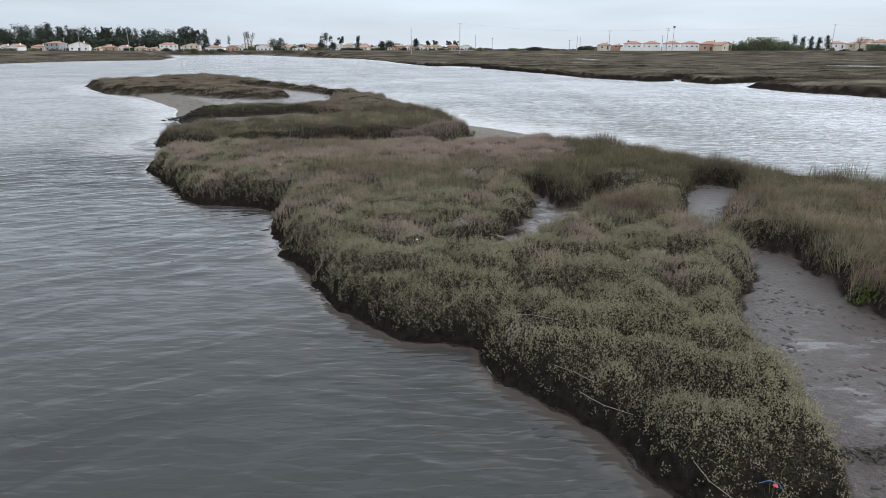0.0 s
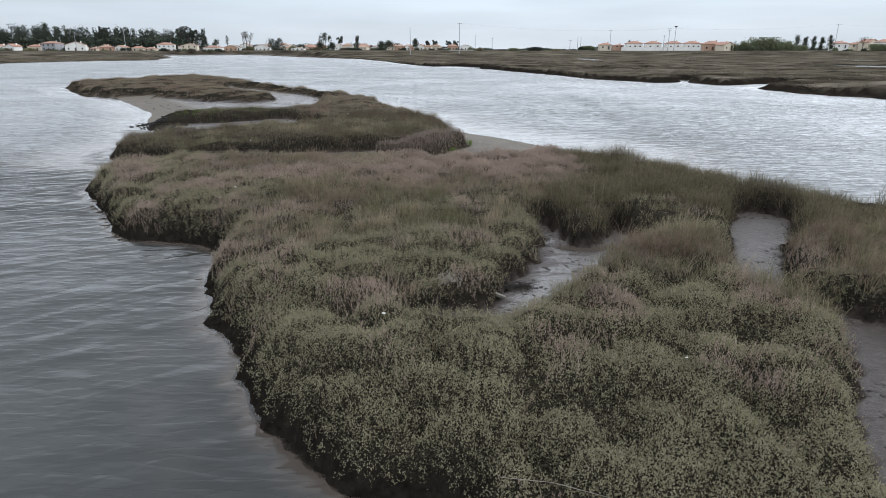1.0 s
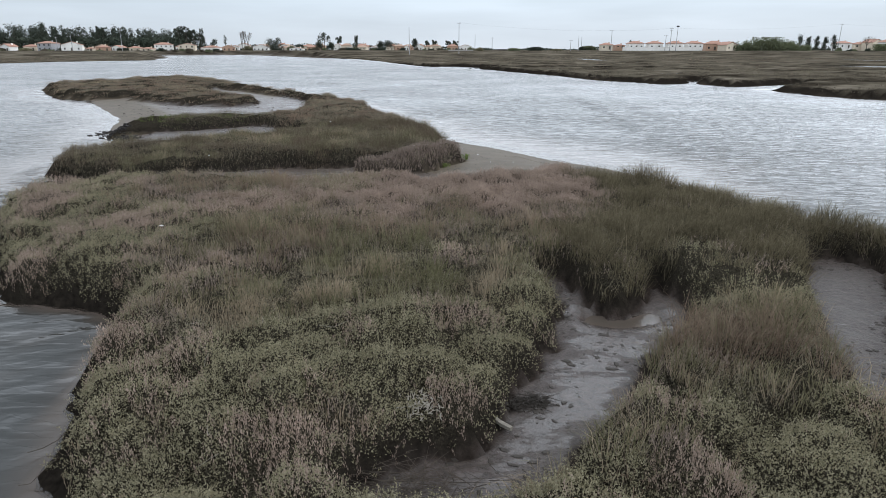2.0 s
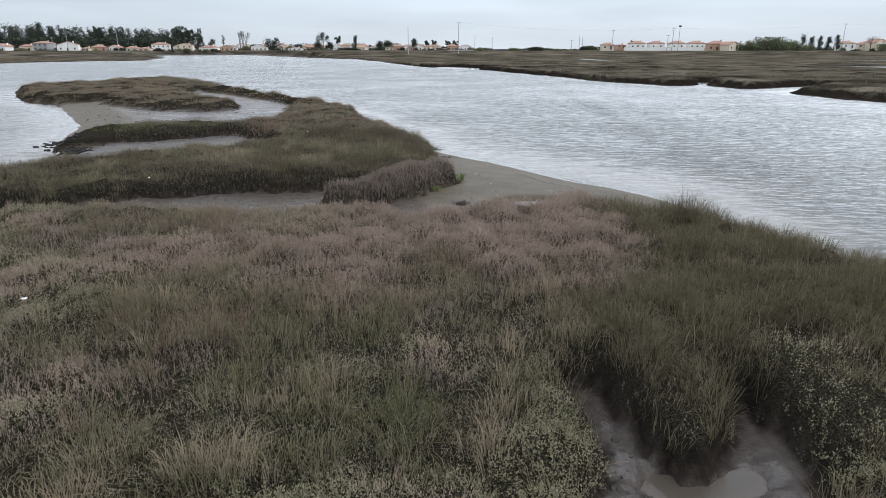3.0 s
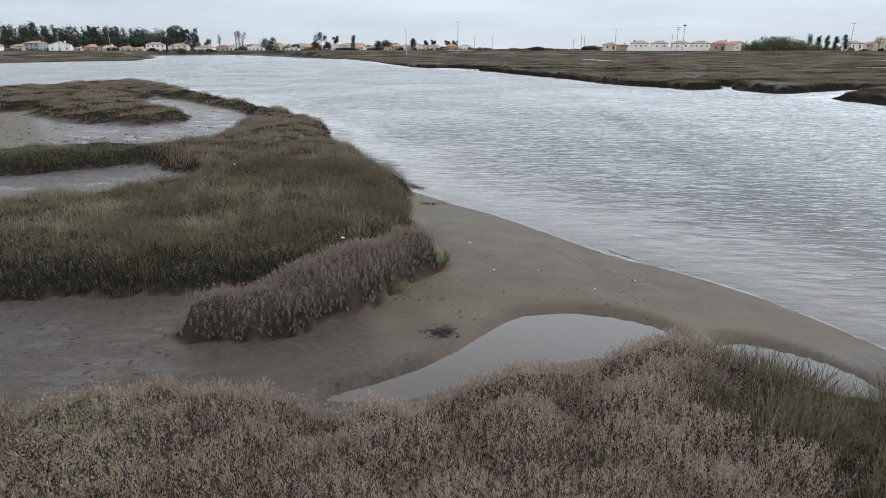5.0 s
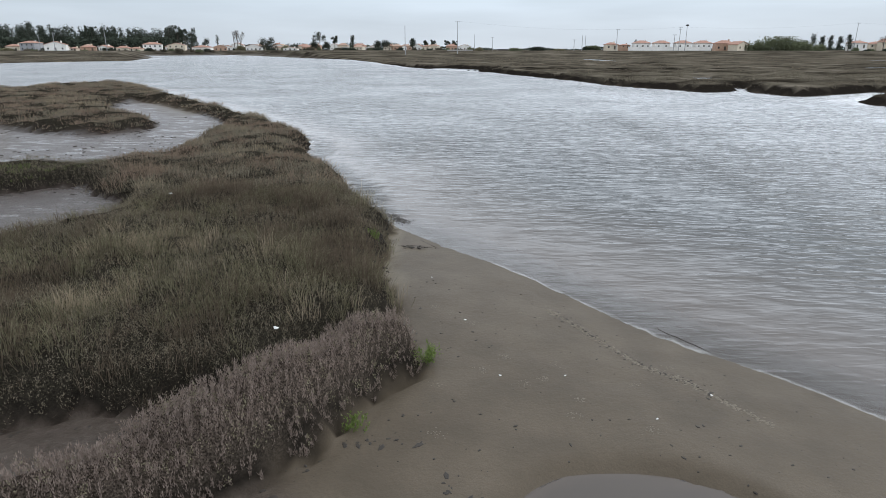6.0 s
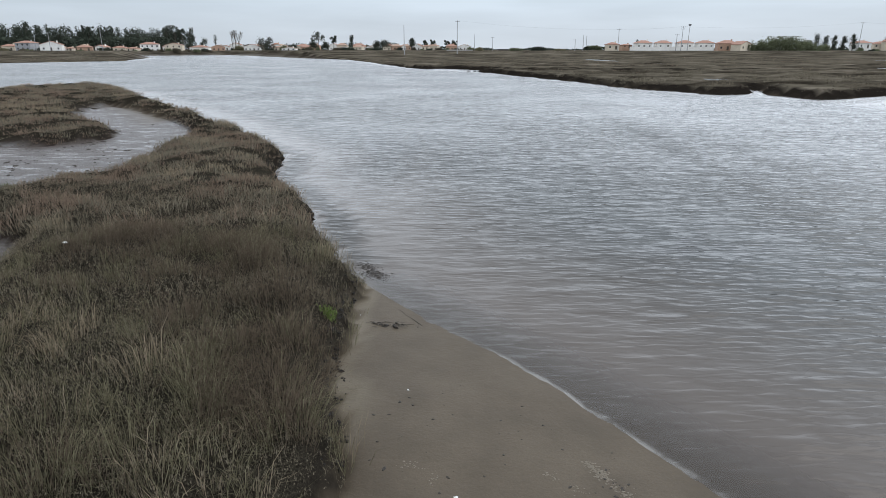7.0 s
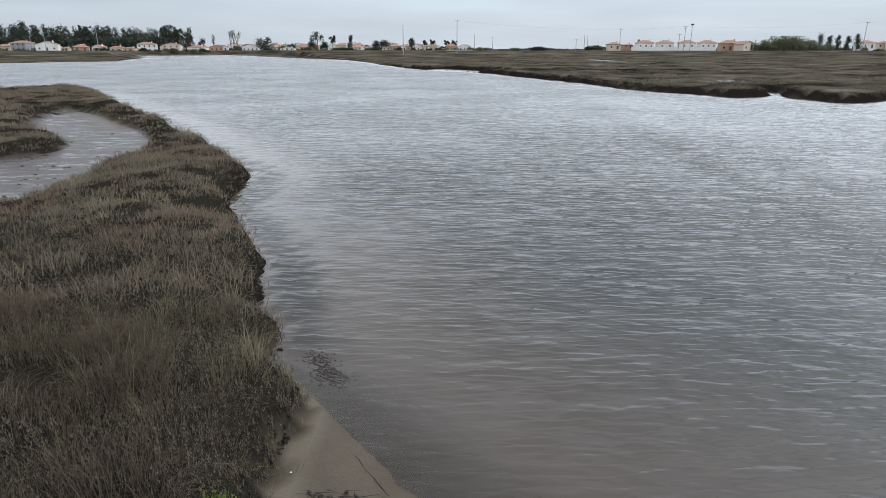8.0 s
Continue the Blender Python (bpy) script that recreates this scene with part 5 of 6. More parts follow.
EAST_HOUSES = [(101, 430, 4.0, 7.5, 4.3), (112, 440, 4.8, 6.1, 2.6), (120, 430, 4.4, 9.8, 5.0), (133, 432, 4.4, 9.4, 5.0), (145, 428, 4.4, 9.3, 5.0), (158, 430, 4.4, 9.7, 5.0),
               (159, 400, 3.6, 10.4, 5.5), (163, 390, 3.6, 8.8, 4.7), (248, 420, 4.7, 9.1, 4.5), (264, 430, 4.7, 5.9, 3.9), (270, 425, 4.7, 9.9, 5.6), (270, 410, 4.6, 8.5, 5.6), (280, 410, 4.4, 9.9, 5.4)]
W_LOOK = [(RENDER_WALL, 1), (RENDER_WALL, 1), (CREAM_WALL, 0), (GREY_WALL, 0), (RENDER_WALL, 1), (CREAM_WALL, 0), (RENDER_WALL, 1), (CREAM_WALL, 0), (CREAM_WALL, 0), (RENDER_WALL, 0), (CREAM_WALL, 1), (RENDER_WALL, 0), (RENDER_WALL, 1)]
WORDS = {"white_render": "white rendered", "cream_render": "cream rendered", "ochre_render": "ochre rendered", "grey_render": "pale grey rendered"}
for i, (row, (wall, gable)) in enumerate(zip(WEST_HOUSES, W_LOOK)):
    row = (*row[:3], row[3] * 0.82, row[4] * 0.92)
    house(*row, wall, ROOF, bool(gable), (12, -18, 8, -10, 22)[i % 5], f"{WORDS[wall.name]} house with an orange tiled roof by the woods", 2 if row[4] > 6 else 1)
for i, row in enumerate(MIDDLE_HOUSES):
    wall = (RENDER_WALL, CREAM_WALL, RENDER_WALL, OCHRE_WALL)[i % 4]
    house(*row, wall, PALE_ROOF if i % 3 else ROOF, i % 2 == 0, (10, -14, 0, 18)[i % 4], f"distant {WORDS[wall.name]} house with a tiled roof in the village", 1)
for i in range(16):
    rr = random.Random(700 + i)
    hx = -205 + 14.5 * i + rr.uniform(-4, 4)
    house(hx, 655 + rr.uniform(-15, 15), 3.2, rr.uniform(8, 13), rr.uniform(5.0, 7.2), (RENDER_WALL, CREAM_WALL, OCHRE_WALL)[i % 3], (ROOF, PALE_ROOF)[i % 2], i % 3 == 0, rr.uniform(-20, 20),
          f"distant {WORDS[(RENDER_WALL, CREAM_WALL, OCHRE_WALL)[i % 3].name]} house with a tiled roof in the village", 1)
for i, row in enumerate(EAST_HOUSES):
    wall = (CREAM_WALL, OCHRE_WALL, RENDER_WALL, RENDER_WALL, RENDER_WALL, RENDER_WALL, OCHRE_WALL, CREAM_WALL, RENDER_WALL, CREAM_WALL, CREAM_WALL, RENDER_WALL, CREAM_WALL)[i]
    house(*row, wall, ROOF, i in (7, 10), (0, 6, 0, 0, 0, 0, -8, 30, 10, -6, 25, 5, 0)[i], f"{WORDS[wall.name]} house with an orange tiled roof behind the marsh", 1)

bm = bmesh.new()
block(bm, 110.5, 160.5, 423.7, 424.2, 2.5, 5.5)
block(bm, 110.4, 160.6, 423.6, 424.3, 5.5, 5.65)
tagged(link_mesh("boundary_wall", bm, RENDER_WALL), "long white rendered boundary wall before the houses", "wall")
bm = bmesh.new()
block(bm, -2, 14, 420, 421, 2.6, 3.9)
tagged(link_mesh("low_wall", bm, CONCRETE), "low pale concrete wall behind the marsh", "wall")
shed = empty_at("shed", 31.7, 412, 2.8)
tagged(shed, "low dark wooden shed on the marsh edge", "shed")
bm = bmesh.new()
block(bm, -3.0, 3.0, -1.5, 1.5, -0.8, 1.3)
part("wall", bm, BARK, shed)
bm = bmesh.new()
block(bm, -3.3, 3.3, -1.8, 1.8, 1.3, 1.45)
part("roof", bm, DARK_METAL, shed)

WEST_TREES = [(-236, 560, 2.0, 21.0, 8.3), (-231, 565, 2.0, 20.7, 9.4), (-223, 560, 2.5, 17.8, 7.3), (-208, 540, 2.6, 10.9, 6.0), (-213, 580, 2.9, 9.7, 6.4), (-153, 545, 3.0, 9.6, 8.1),
              (-145, 540, 3.0, 9.9, 8.0), (-113, 575, 2.9, 14.4, 11.7), (-103, 590, 2.9, 12.3, 6.0), (-86, 585, 2.9, 12.7, 4.9), (-66, 600, 3.9, 6.5, 7.8), (-59, 600, 3.9, 7.0, 8.9),
              (-32, 560, 3.0, 9.3, 6.7), (-25, 650, 4.4, 7.6, 4.8), (-18, 650, 4.4, 8.1, 6.0), (-4, 650, 4.9, 7.0, 6.0), (3, 650, 4.9, 7.0, 6.0), (-123, 600, 3.4, 6.5, 7.8), (-112, 600, 3.4, 6.0, 7.8)]
W_KIND = ["loose", "loose", "loose", "full", "full", "full", "full", "loose", "loose", "spire", "round", "round", "round", "loose", "loose", "loose", "loose", "round", "round"]
for i, (row, kind) in enumerate(zip(WEST_TREES, W_KIND)):
    tree(*row, kind, FOREST, {"loose": "tall dark eucalyptus with a loose crown", "round": "dark evergreen tree with a round crown", "full": "dark evergreen tree with a full crown", "spire": "slim dark conifer among the houses"}[kind], 200 + i, 1000, 0.42)
for i, row in enumerate([(221, 420, 4.4, 8.7, 5.4), (224, 415, 4.0, 7.9, 4.2), (233, 422, 4.4, 7.7, 3.9), (229, 405, 3.7, 7.7, 3.8), (231, 400, 3.7, 8.9, 4.8), (128, 470, 5.0, 5.2, 3.2)]):
    tree(*row, "full", FOREST, "dark green pine standing beside the marsh", 300 + i, 1000, 0.3)
bare_tree(251, 400, 3.8, 10.0, 8.0, "leafless leaning tree behind the hedge", 4)
for i, (px, ph) in enumerate(((-181.5, 14.0), (-179.0, 15.0), (-176.4, 14.8))):
    bare_tree(px, 560, 2.9, ph, 2.5, "leafless upright poplar in the village", 20 + i, True)
tree(-196, 560, 2.9, 12.8, 3.4, "round", FOREST, "slim dark tree above the roofs", 330, 250, 0.35)

HEDGES = [(188, 395, 3.4, 7.5, 20.5), (173, 392, 3.1, 6.2, 10.9), (203, 398, 3.1, 5.9, 13.3), (206, 385, 2.5, 4.2, 8.6), (167, 390, 3.4, 4.2, 6.5), (217, 370, 2.2, 3.1, 3.4), (223, 370, 1.9, 2.8, 3.1),
          (227, 372, 1.9, 2.8, 3.4), (233, 370, 1.9, 2.8, 3.4), (251, 385, 2.8, 4.1, 12.8), (263, 385, 2.8, 4.5, 14.3), (92, 440, 4.0, 2.2, 9.8)]
SCRUB = [(88, 440, 4.0, 1.5, 4.9), (18, 420, 2.6, 2.5, 5.4), (41, 430, 2.6, 2.2, 8.0), (55, 430, 2.6, 2.9, 9.6), (71, 440, 2.5, 1.8, 7.3), (-139, 560, 3.0, 4.7, 6.2),
         (-134, 570, 2.9, 5.7, 8.5), (-175, 555, 3.0, 3.7, 8.2), (-283, 400, 1.0, 4.4, 8.9), (-220, 430, 2.2, 2.9, 4.0), (-277, 420, 2.3, 2.5, 7.8), (-228, 420, 1.9, 2.1, 3.9)]
for i, row in enumerate(HEDGES):
    bush(*row, HAZY_BUSH if i < 5 else (FOREST, HAZY_BUSH)[i % 2], "broad green willow bush on the marsh edge", 400 + i)
for i, row in enumerate(SCRUB):
    bush(*row, (FOREST, GRASS, HAZY_BUSH)[i % 3], "low scrubby bush on the marsh edge", 440 + i)

rng = random.Random(77)
for i in range(30):
    bx = -185 + 7.0 * i + rng.uniform(-3, 3)
    bush(bx, 548 + rng.uniform(-12, 70), 2.6, rng.uniform(1.5, 3.4), rng.uniform(3.5, 8.0), (FOREST, BRUSH, HAZY_BUSH)[i % 3], "scrubby garden bush before the village houses", 500 + i)
# garden bushes and brush among the houses by the wood
rng = random.Random(78)
for i in range(34):
    u = (i + rng.random()) / 34
    bush(-318 + 142 * u, 408 + 92 * u + rng.uniform(-5, 6), 2.3, rng.uniform(1.0, 2.9), rng.uniform(2.5, 7.0), (FOREST, BRUSH, BRUSH, HAZY_BUSH)[i % 4], "scrubby bush in the gardens by the wood", 560 + i)
for i, (hx, hy, hw, hh) in enumerate(((-311, 446, 9.0, 4.4), (-262, 452, 8.0, 4.2), (-240, 446, 9.0, 4.0), (-252, 466, 8.0, 4.6), (-212, 512, 10.0, 5.0), (-183, 530, 10.0, 4.6))):
    wall = (CREAM_WALL, RENDER_WALL, OCHRE_WALL)[i % 3]
    house(hx, hy, 2.7, hw, hh, wall, (ROOF, PALE_ROOF)[i % 2], i % 2 == 1, (15, -12, 25)[i % 3], f"low {WORDS[wall.name]} house with an orange tiled roof", 1)
POLES = [(-237, 405, 2.7, 11.0, 1), (-203, 400, 2.4, 14.2, 2), (-262, 430, 2.9, 9.0, 1), (-21, 330, 2.2, 12.6, 0), (4, 340, 3.8, 13.5, 1), (16, 450, 4.4, 9.3, 0), (29, 470, 4.8, 7.4, 1),
         (78, 430, 4.4, 5.7, 1), (83, 430, 4.4, 8.2, 0), (87, 440, 4.4, 8.0, 0), (97, 400, 4.1, 11.2, 1), (120, 370, 3.8, 8.0, 1), (122, 368, 3.5, 12.1, 2), (225, 385, 4.1, 14.1, 1)]
for px, py, pz, ph, arms in POLES:
    utility_pole(px, py, pz, ph, arms, 0.0, "grey utility pole with a crossarm" if arms else "tall slim grey mast behind the marsh")
lamp = empty_at("floodlight_mast", 125, 367, 3.5)
tagged(lamp, "tall grey mast with a dark floodlight head", "lamp post")
bm = bmesh.new()
rod(bm, (0, 0, -1), (0, 0, 12.4), 0.2, 0.1, 8)
part("pole", bm, POLE_GREY, lamp)
bm = bmesh.new()
rod(bm, (0, 0, 12.3), (0, 0, 12.7), 0.5, 0.95, 10), rod(bm, (0, 0, 12.7), (0, 0, 13.1), 0.95, 0.5, 10)
part("lamp_head", bm, DARK_METAL, lamp)


def cable(a, b, sag, thick=0.013, label="thin dark power cable between poles"):
    bm = bmesh.new()
    last = None
    for i in range(13):
        u = i / 12
        p = Vector(a).lerp(Vector(b), u) - Vector((0, 0, sag * 4 * u * (1 - u)))
        if last is not None:
            rod(bm, last, p, thick, thick, 3)
        last = p
    return tagged(link_mesh("power_cable", bm, DARK_METAL), label, "cable", "power cables")


cable((4, 340, 17.2), (97, 400, 15.1), 1.4), cable((97, 400, 15.1), (122, 368, 15.4), 0.5), cable((122, 368, 15.4), (225, 385, 18.0), 1.6)
cable((225, 385, 18.0), (330, 400, 18.5), 1.6), cable((-203, 400, 16.3), (-237, 405, 13.5), 0.5)

# the pine and eucalyptus wood behind the houses
rng = np.random.default_rng(9)
wood_v, wood_f, stem = [], [], bmesh.new()
count = 0
for i in range(230):
    u = i / 229
    tx = -470 + 235 * u + rng.normal(0, 3)
    ty = 545 + 55 * rng.random() + 20 * u
    high = (19.5 - 3.5 * math.sin(2.8 * u * math.pi) * 0.5) * rng.uniform(0.68, 1.16) + (2.0 if u < 0.45 else 0) - (2.0 if 0.45 < u < 0.62 else 0)
    kind = ("full", "tall", "spire", "loose")[int(rng.integers(0, 4))] if u > 0.5 else ("round", "full")[int(rng.integers(0, 2))]
    p, c = crown_points(rng, high, rng.uniform(6.5, 10.5), 270, kind)
    v, f = foliage(p + np.array([tx, ty, 1.8]), 0.66, rng, FOREST)
    wood_v.append(v), wood_f.append(f + count)
    count += len(v)
    rod(stem, (tx, ty, 0.5), (tx + rng.normal(0, 0.3), ty, high * 0.9), 0.3, 0.1, 4)
pts = np.stack([rng.uniform(-480, -228, 5200), rng.uniform(540, 575, 5200), rng.random(5200) ** 0.7 * 11.5 + 1.5], -1)
v, f = foliage(pts, 1.7, rng, FOREST)
wood_v.append(v), wood_f.append(f + count)
wood = new("woodland", mesh_from("woodland", np.concatenate(wood_v), [np.concatenate(wood_f)], FOREST))
tagged(wood, "dark pine and eucalyptus wood behind the houses", "wood", kind="stuff")
stems = link_mesh("woodland_trunks", stem, BARK)
tagged(stems, "thin dark trunks of the wood", "wood", kind="stuff")

# low, distant tree line and roofs at the horizon
rng = np.random.default_rng(12)
pts = np.stack([rng.uniform(-230, 480, 12000), rng.uniform(680, 760, 12000), np.zeros(12000)], -1)
line = np.interp(pts[:, 0], [-230, -150, 0, 20, 60, 120, 480], [8.5, 9.0, 8.0, 3.5, 2.2, 4.0, 5.0])
pts[:, 2] = 2.0 + rng.random(12000) ** 0.8 * line * (0.45 + 0.8 * vnoise(pts[:, 0], pts[:, 0] * 0, 13.0, 90) ** 1.5)
v, f = foliage(pts, 1.0, rng, FOREST)
tagged(new("distant_trees", mesh_from("distant_trees", v, [f], FOREST)), "low dark tree line at the horizon", "wood", kind="stuff")

# ---- small things on the mud, the sand and the plants ----
def twig(name, pts, radius, mat, label, category="stick"):
    bm = bmesh.new()
    for a, b in zip(pts, pts[1:]):
        rod(bm, a, b, radius, radius * 0.85, 5)
    return tagged(link_mesh(name, bm, mat), label, category)


def clod(bm, x, y, z, r, rng, high=0.4):
    """A small, uneven, flattened lump."""
    turn, long = rng.random() * 6.28, rng.uniform(1.0, 2.2)
    ring, rim = [], []
    for i in range(5):
        a, q = 1.257 * i, r * rng.uniform(0.7, 1.25)
        dx, dy = q * long * math.cos(a), q * math.sin(a)
        px, py = dx * math.cos(turn) - dy * math.sin(turn), dx * math.sin(turn) + dy * math.cos(turn)
        ring.append(bm.verts.new((x + px, y + py, z - 0.004)))
        rim.append(bm.verts.new((x + 0.65 * px, y + 0.65 * py, z + r * high * rng.uniform(0.6, 1.2))))
    bm.faces.new(rim)
    for i in range(5):
        j = (i + 1) % 5
        bm.faces.new((ring[i], ring[j], rim[j], rim[i]))


def lump(name, x, y, z, sx, sy, sz, mat, label, category, seed, bits=26):
    """A tangle of short wet strands and clods."""
    rng = random.Random(seed)
    bm = bmesh.new()
    for _ in range(bits):
        a = Vector((x + rng.gauss(0, sx * 0.4), y + rng.gauss(0, sy * 0.4), z + rng.random() * sz))
        b = a + Vector((rng.gauss(0, sx * 0.35), rng.gauss(0, sy * 0.35), rng.gauss(0, sz * 0.4)))
        b.z = max(b.z, z)
        rod(bm, a, b, 0.002 + 0.004 * rng.random(), 0.0015, 4)
        if rng.random() < 0.5:
            clod(bm, a.x, a.y, z, 0.01 + 0.025 * rng.random(), rng, 0.7)
    return tagged(link_mesh(name, bm, mat), label, category)


def shard(name, x, y, z, size, mat, label, category, turn):
    """A thin curved flake, such as a shell or a scrap of plastic."""
    bm = bmesh.new()
    ring = []
    for i in range(8):
        a = 2 * math.pi * i / 8
        r = size * (0.5 + 0.12 * math.sin(3 * a + turn))
        ring.append(bm.verts.new((r * math.cos(a), 0.7 * r * math.sin(a), 0.12 * size)))
    top = bm.verts.new((0, 0, 0.34 * size))
    low = bm.verts.new((0, 0, 0.0))
    for i in range(8):
        j = (i + 1) % 8
        bm.faces.new((ring[i], ring[j], top)), bm.faces.new((ring[j], ring[i], low))
    ob = link_mesh(name, bm, mat)
    ob.matrix_world = pose(x, y, z, 12, 8, turn * 57)
    return tagged(ob, label, category)


# heap of bleached stems lying on the plants, and the log at the creek
rng = random.Random(3)
bm = bmesh.new()
for _ in range(95):
    a = Vector((0.86 + rng.gauss(0, 0.13), 13.15 + rng.gauss(0, 0.11), ground_z(0.86, 13.15) + 0.13 + rng.random() * 0.09))
    w = rng.random() * 2 * math.pi
    ln = rng.uniform(0.03, 0.065)
    rod(bm, a, a + Vector((ln * math.cos(w), ln * math.sin(w), rng.gauss(0, 0.03))), 0.006, 0.004, 4)
tagged(link_mesh("driftwood_heap", bm, DRIFT), "small heap of bleached broken stems on the purslane", "driftwood", kind="stuff")
lz = ground_z(1.75, 13.4) + 0.07
twig("log", [(1.62, 13.55, lz + 0.03), (1.74, 13.43, lz), (1.85, 13.33, lz)], 0.036, DRIFT, "short pale log at the creek's edge", "log")
lump("weed_clump", 2.15, 13.95, ground_z(2.15, 13.95), 0.34, 0.2, 0.09, WEED, "dark wet weed lying on the creek mud", "seaweed", 5, 220)
lump("stem_tangle", 0.85, 12.3, 0.12, 0.8, 0.45, 0.3, DEAD, "tangle of dark dead stems at the creek head", "dead plants", 6, 240)
lump("weed_clump", 1.64, 28.0, ground_z(1.64, 28.0), 0.3, 0.2, 0.1, WEED, "dark clod of weed on the wet sand", "seaweed", 7, 110)
lump("weed_clump", 1.1, 36.7, ground_z(1.1, 36.7), 0.34, 0.1, 0.05, WEED, "dark wisp of weed at the water's edge", "seaweed", 8, 36)
lump("weed_clump", 4.97, 5.7, ground_z(4.97, 5.7), 0.3, 0.16, 0.06, WEED, "dark wet weed lying on the mud", "seaweed", 9, 40)
lump("weed_clump", 5.35, 5.6, ground_z(5.35, 5.6), 0.3, 0.2, 0.06, WEED, "dark wet weed lying on the mud", "seaweed", 10, 50)
bm = bmesh.new()
rng = random.Random(11)
for _ in range(420):
    u = rng.random()
    cx, cy, r = 0.28 + 0.55 * u + rng.gauss(0, 0.09), 39.7 - 0.75 * u + rng.gauss(0, 0.12), rng.uniform(0.008, 0.03)
    w = rng.random() * 3.1
    rod(bm, (cx - r * math.cos(w), cy - r * math.sin(w), 0.0), (cx + r * math.cos(w), cy + r * math.sin(w), 0.003), 0.006, 0.004, 4)
tagged(link_mesh("weed_clump", bm, WEED), "dark loose weed floating in the shallows", "seaweed", kind="stuff")

twig("stick", [(1.9, 6.55, 0.72), (2.1, 6.36, 0.74), (2.3, 6.2, 0.7)], 0.0035, DRIFT, "thin bleached stem lying on the purslane")
twig("stick", [(2.2, 6.45, 0.42), (2.45, 6.25, 0.36), (2.75, 6.05, 0.36)], 0.004, DRIFT, "thin bleached stem hanging over the bank")
twig("stick", [(3.1, 5.15, 0.42), (3.2, 4.95, 0.33), (3.36, 4.7, 0.3)], 0.0045, DRIFT, "thin bleached stem hanging over the bank")
twig("stick", [(1.35, 8.0, 0.75), (1.8, 7.9, 0.78), (2.3, 7.75, 0.74)], 0.0035, DRIFT, "thin bleached stem lying on the purslane")
twig("stick", [(-3.2, 13.35, 0.25), (-3.32, 13.22, 0.12), (-3.46, 13.15, 0.06), (-3.55, 13.02, 0.09)], 0.005, DEAD, "dark dead twig reaching over the water")
twig("stick", [(-3.0, 12.75, 0.25), (-3.14, 12.66, 0.13), (-3.22, 12.57, 0.05), (-3.34, 12.55, 0.04)], 0.004, DEAD, "dark dead twig reaching over the water")
twig("dark_strand", [(1.22, 37.45, 0.004), (1.3, 37.36, 0.01), (1.38, 37.2, 0.008), (1.5, 37.06, 0.008), (1.68, 36.8, 0.002)], 0.009, WEED, "dark strand of weed lying in the shallows", "seaweed")
# dark strand put in for the crease of a small sand scarp
twig("dark_strand", [(5.32, 32.7, 0.002), (5.42, 32.52, 0.004), (5.5, 32.44, 0.002), (5.62, 32.24, 0.004), (5.7, 32.15, 0.002), (5.8, 31.98, 0.002)], 0.005, WEED, "dark strand standing for a sand scarp's crease along the water's edge", "seaweed")
red = shard("plastic_scrap", 3.74, 4.78, 0.42, 0.07, RED_CLOTH, "small red plastic scrap caught in the bank", "litter", 0.7)
twig("cord", [(3.6, 4.82, 0.42), (3.68, 4.8, 0.47), (3.77, 4.78, 0.45), (3.8, 4.74, 0.4)], 0.004, BLUE_CORD, "thin blue cord caught in the bank", "litter")
stick_rng = random.Random(64)
for _ in range(16):
    px, py = stick_rng.uniform(-3.0, 3.4), stick_rng.uniform(6.0, 15.5)
    if fields(np.array([px]), np.array([py]))[0][0] < 0.25:
        continue
    w, ln = stick_rng.random() * 6.28, stick_rng.uniform(0.12, 0.4)
    ends = [(px + ln * u * math.cos(w + 0.25 * u), py + ln * u * math.sin(w + 0.25 * u)) for u in (-0.5, 0.0, 0.5)]
    twig("stick", [(ex, ey, ground_z(ex, ey) + 0.15 + stick_rng.uniform(0.0, 0.05)) for ex, ey in ends], stick_rng.uniform(0.0022, 0.0038), DRIFT, "thin bleached stem lying on the purslane")
for x, y, s in ((-5.04, 19.77, 0.1), (-0.34, 31.01, 0.08), (-5.0, 38.4, 0.11), (3.72, 10.03, 0.045), (-0.05, 11.35, 0.06), (-7.55, 29.0, 0.09)):
    shard("plastic_scrap", x, y, ground_z(x, y) + 0.13, s, LITTER, "small white plastic scrap lying on the plants", "litter", x)
for i, (x, y, s) in enumerate(((2.63, 30.84, 0.04), (0.63, 37.06, 0.035), (3.5, 30.9, 0.04), (5.3, 30.55, 0.04), (2.2, 32.6, 0.05), (1.6, 34.6, 0.04), (4.4, 29.9, 0.04))):
    shard("shell", x, y, ground_z(x, y), s, LITTER, "small white shell lying on the wet sand", "shell", 1.7 * i)

CLOD_RNG = random.Random(31)


# crumbs of weed strewn over the sand, and dark lumps for holes, in trails
rng = np.random.default_rng(21)
n = 420
u = rng.random(n)
trail = rng.random(n) < 0.35
tx = np.where(trail, np.interp(u, [0, 0.3, 0.55, 0.8, 1], [3.74, 4.22, 4.63, 5.1, 5.4]) + rng.normal(0, 0.07, n), rng.uniform(1.2, 6.6, n))
ty = np.where(trail, np.interp(u, [0, 0.3, 0.55, 0.8, 1], [33.05, 32.17, 31.3, 30.9, 30.4]) + rng.normal(0, 0.07, n), rng.uniform(28.6, 35.0, n))
inside = (inside_distance(OUT["shore"], tx, ty) > 0.35) & (fields(tx, ty)[3] < -0.15) & (inside_distance(OUT["puddle"], tx, ty) < -0.1)
tx, ty = tx[inside], ty[inside]
bm = bmesh.new()
for a, b in zip(tx, ty):
    clod(bm, a, b, ground_z(a, b), 0.006 + 0.016 * CLOD_RNG.random() ** 2, CLOD_RNG)
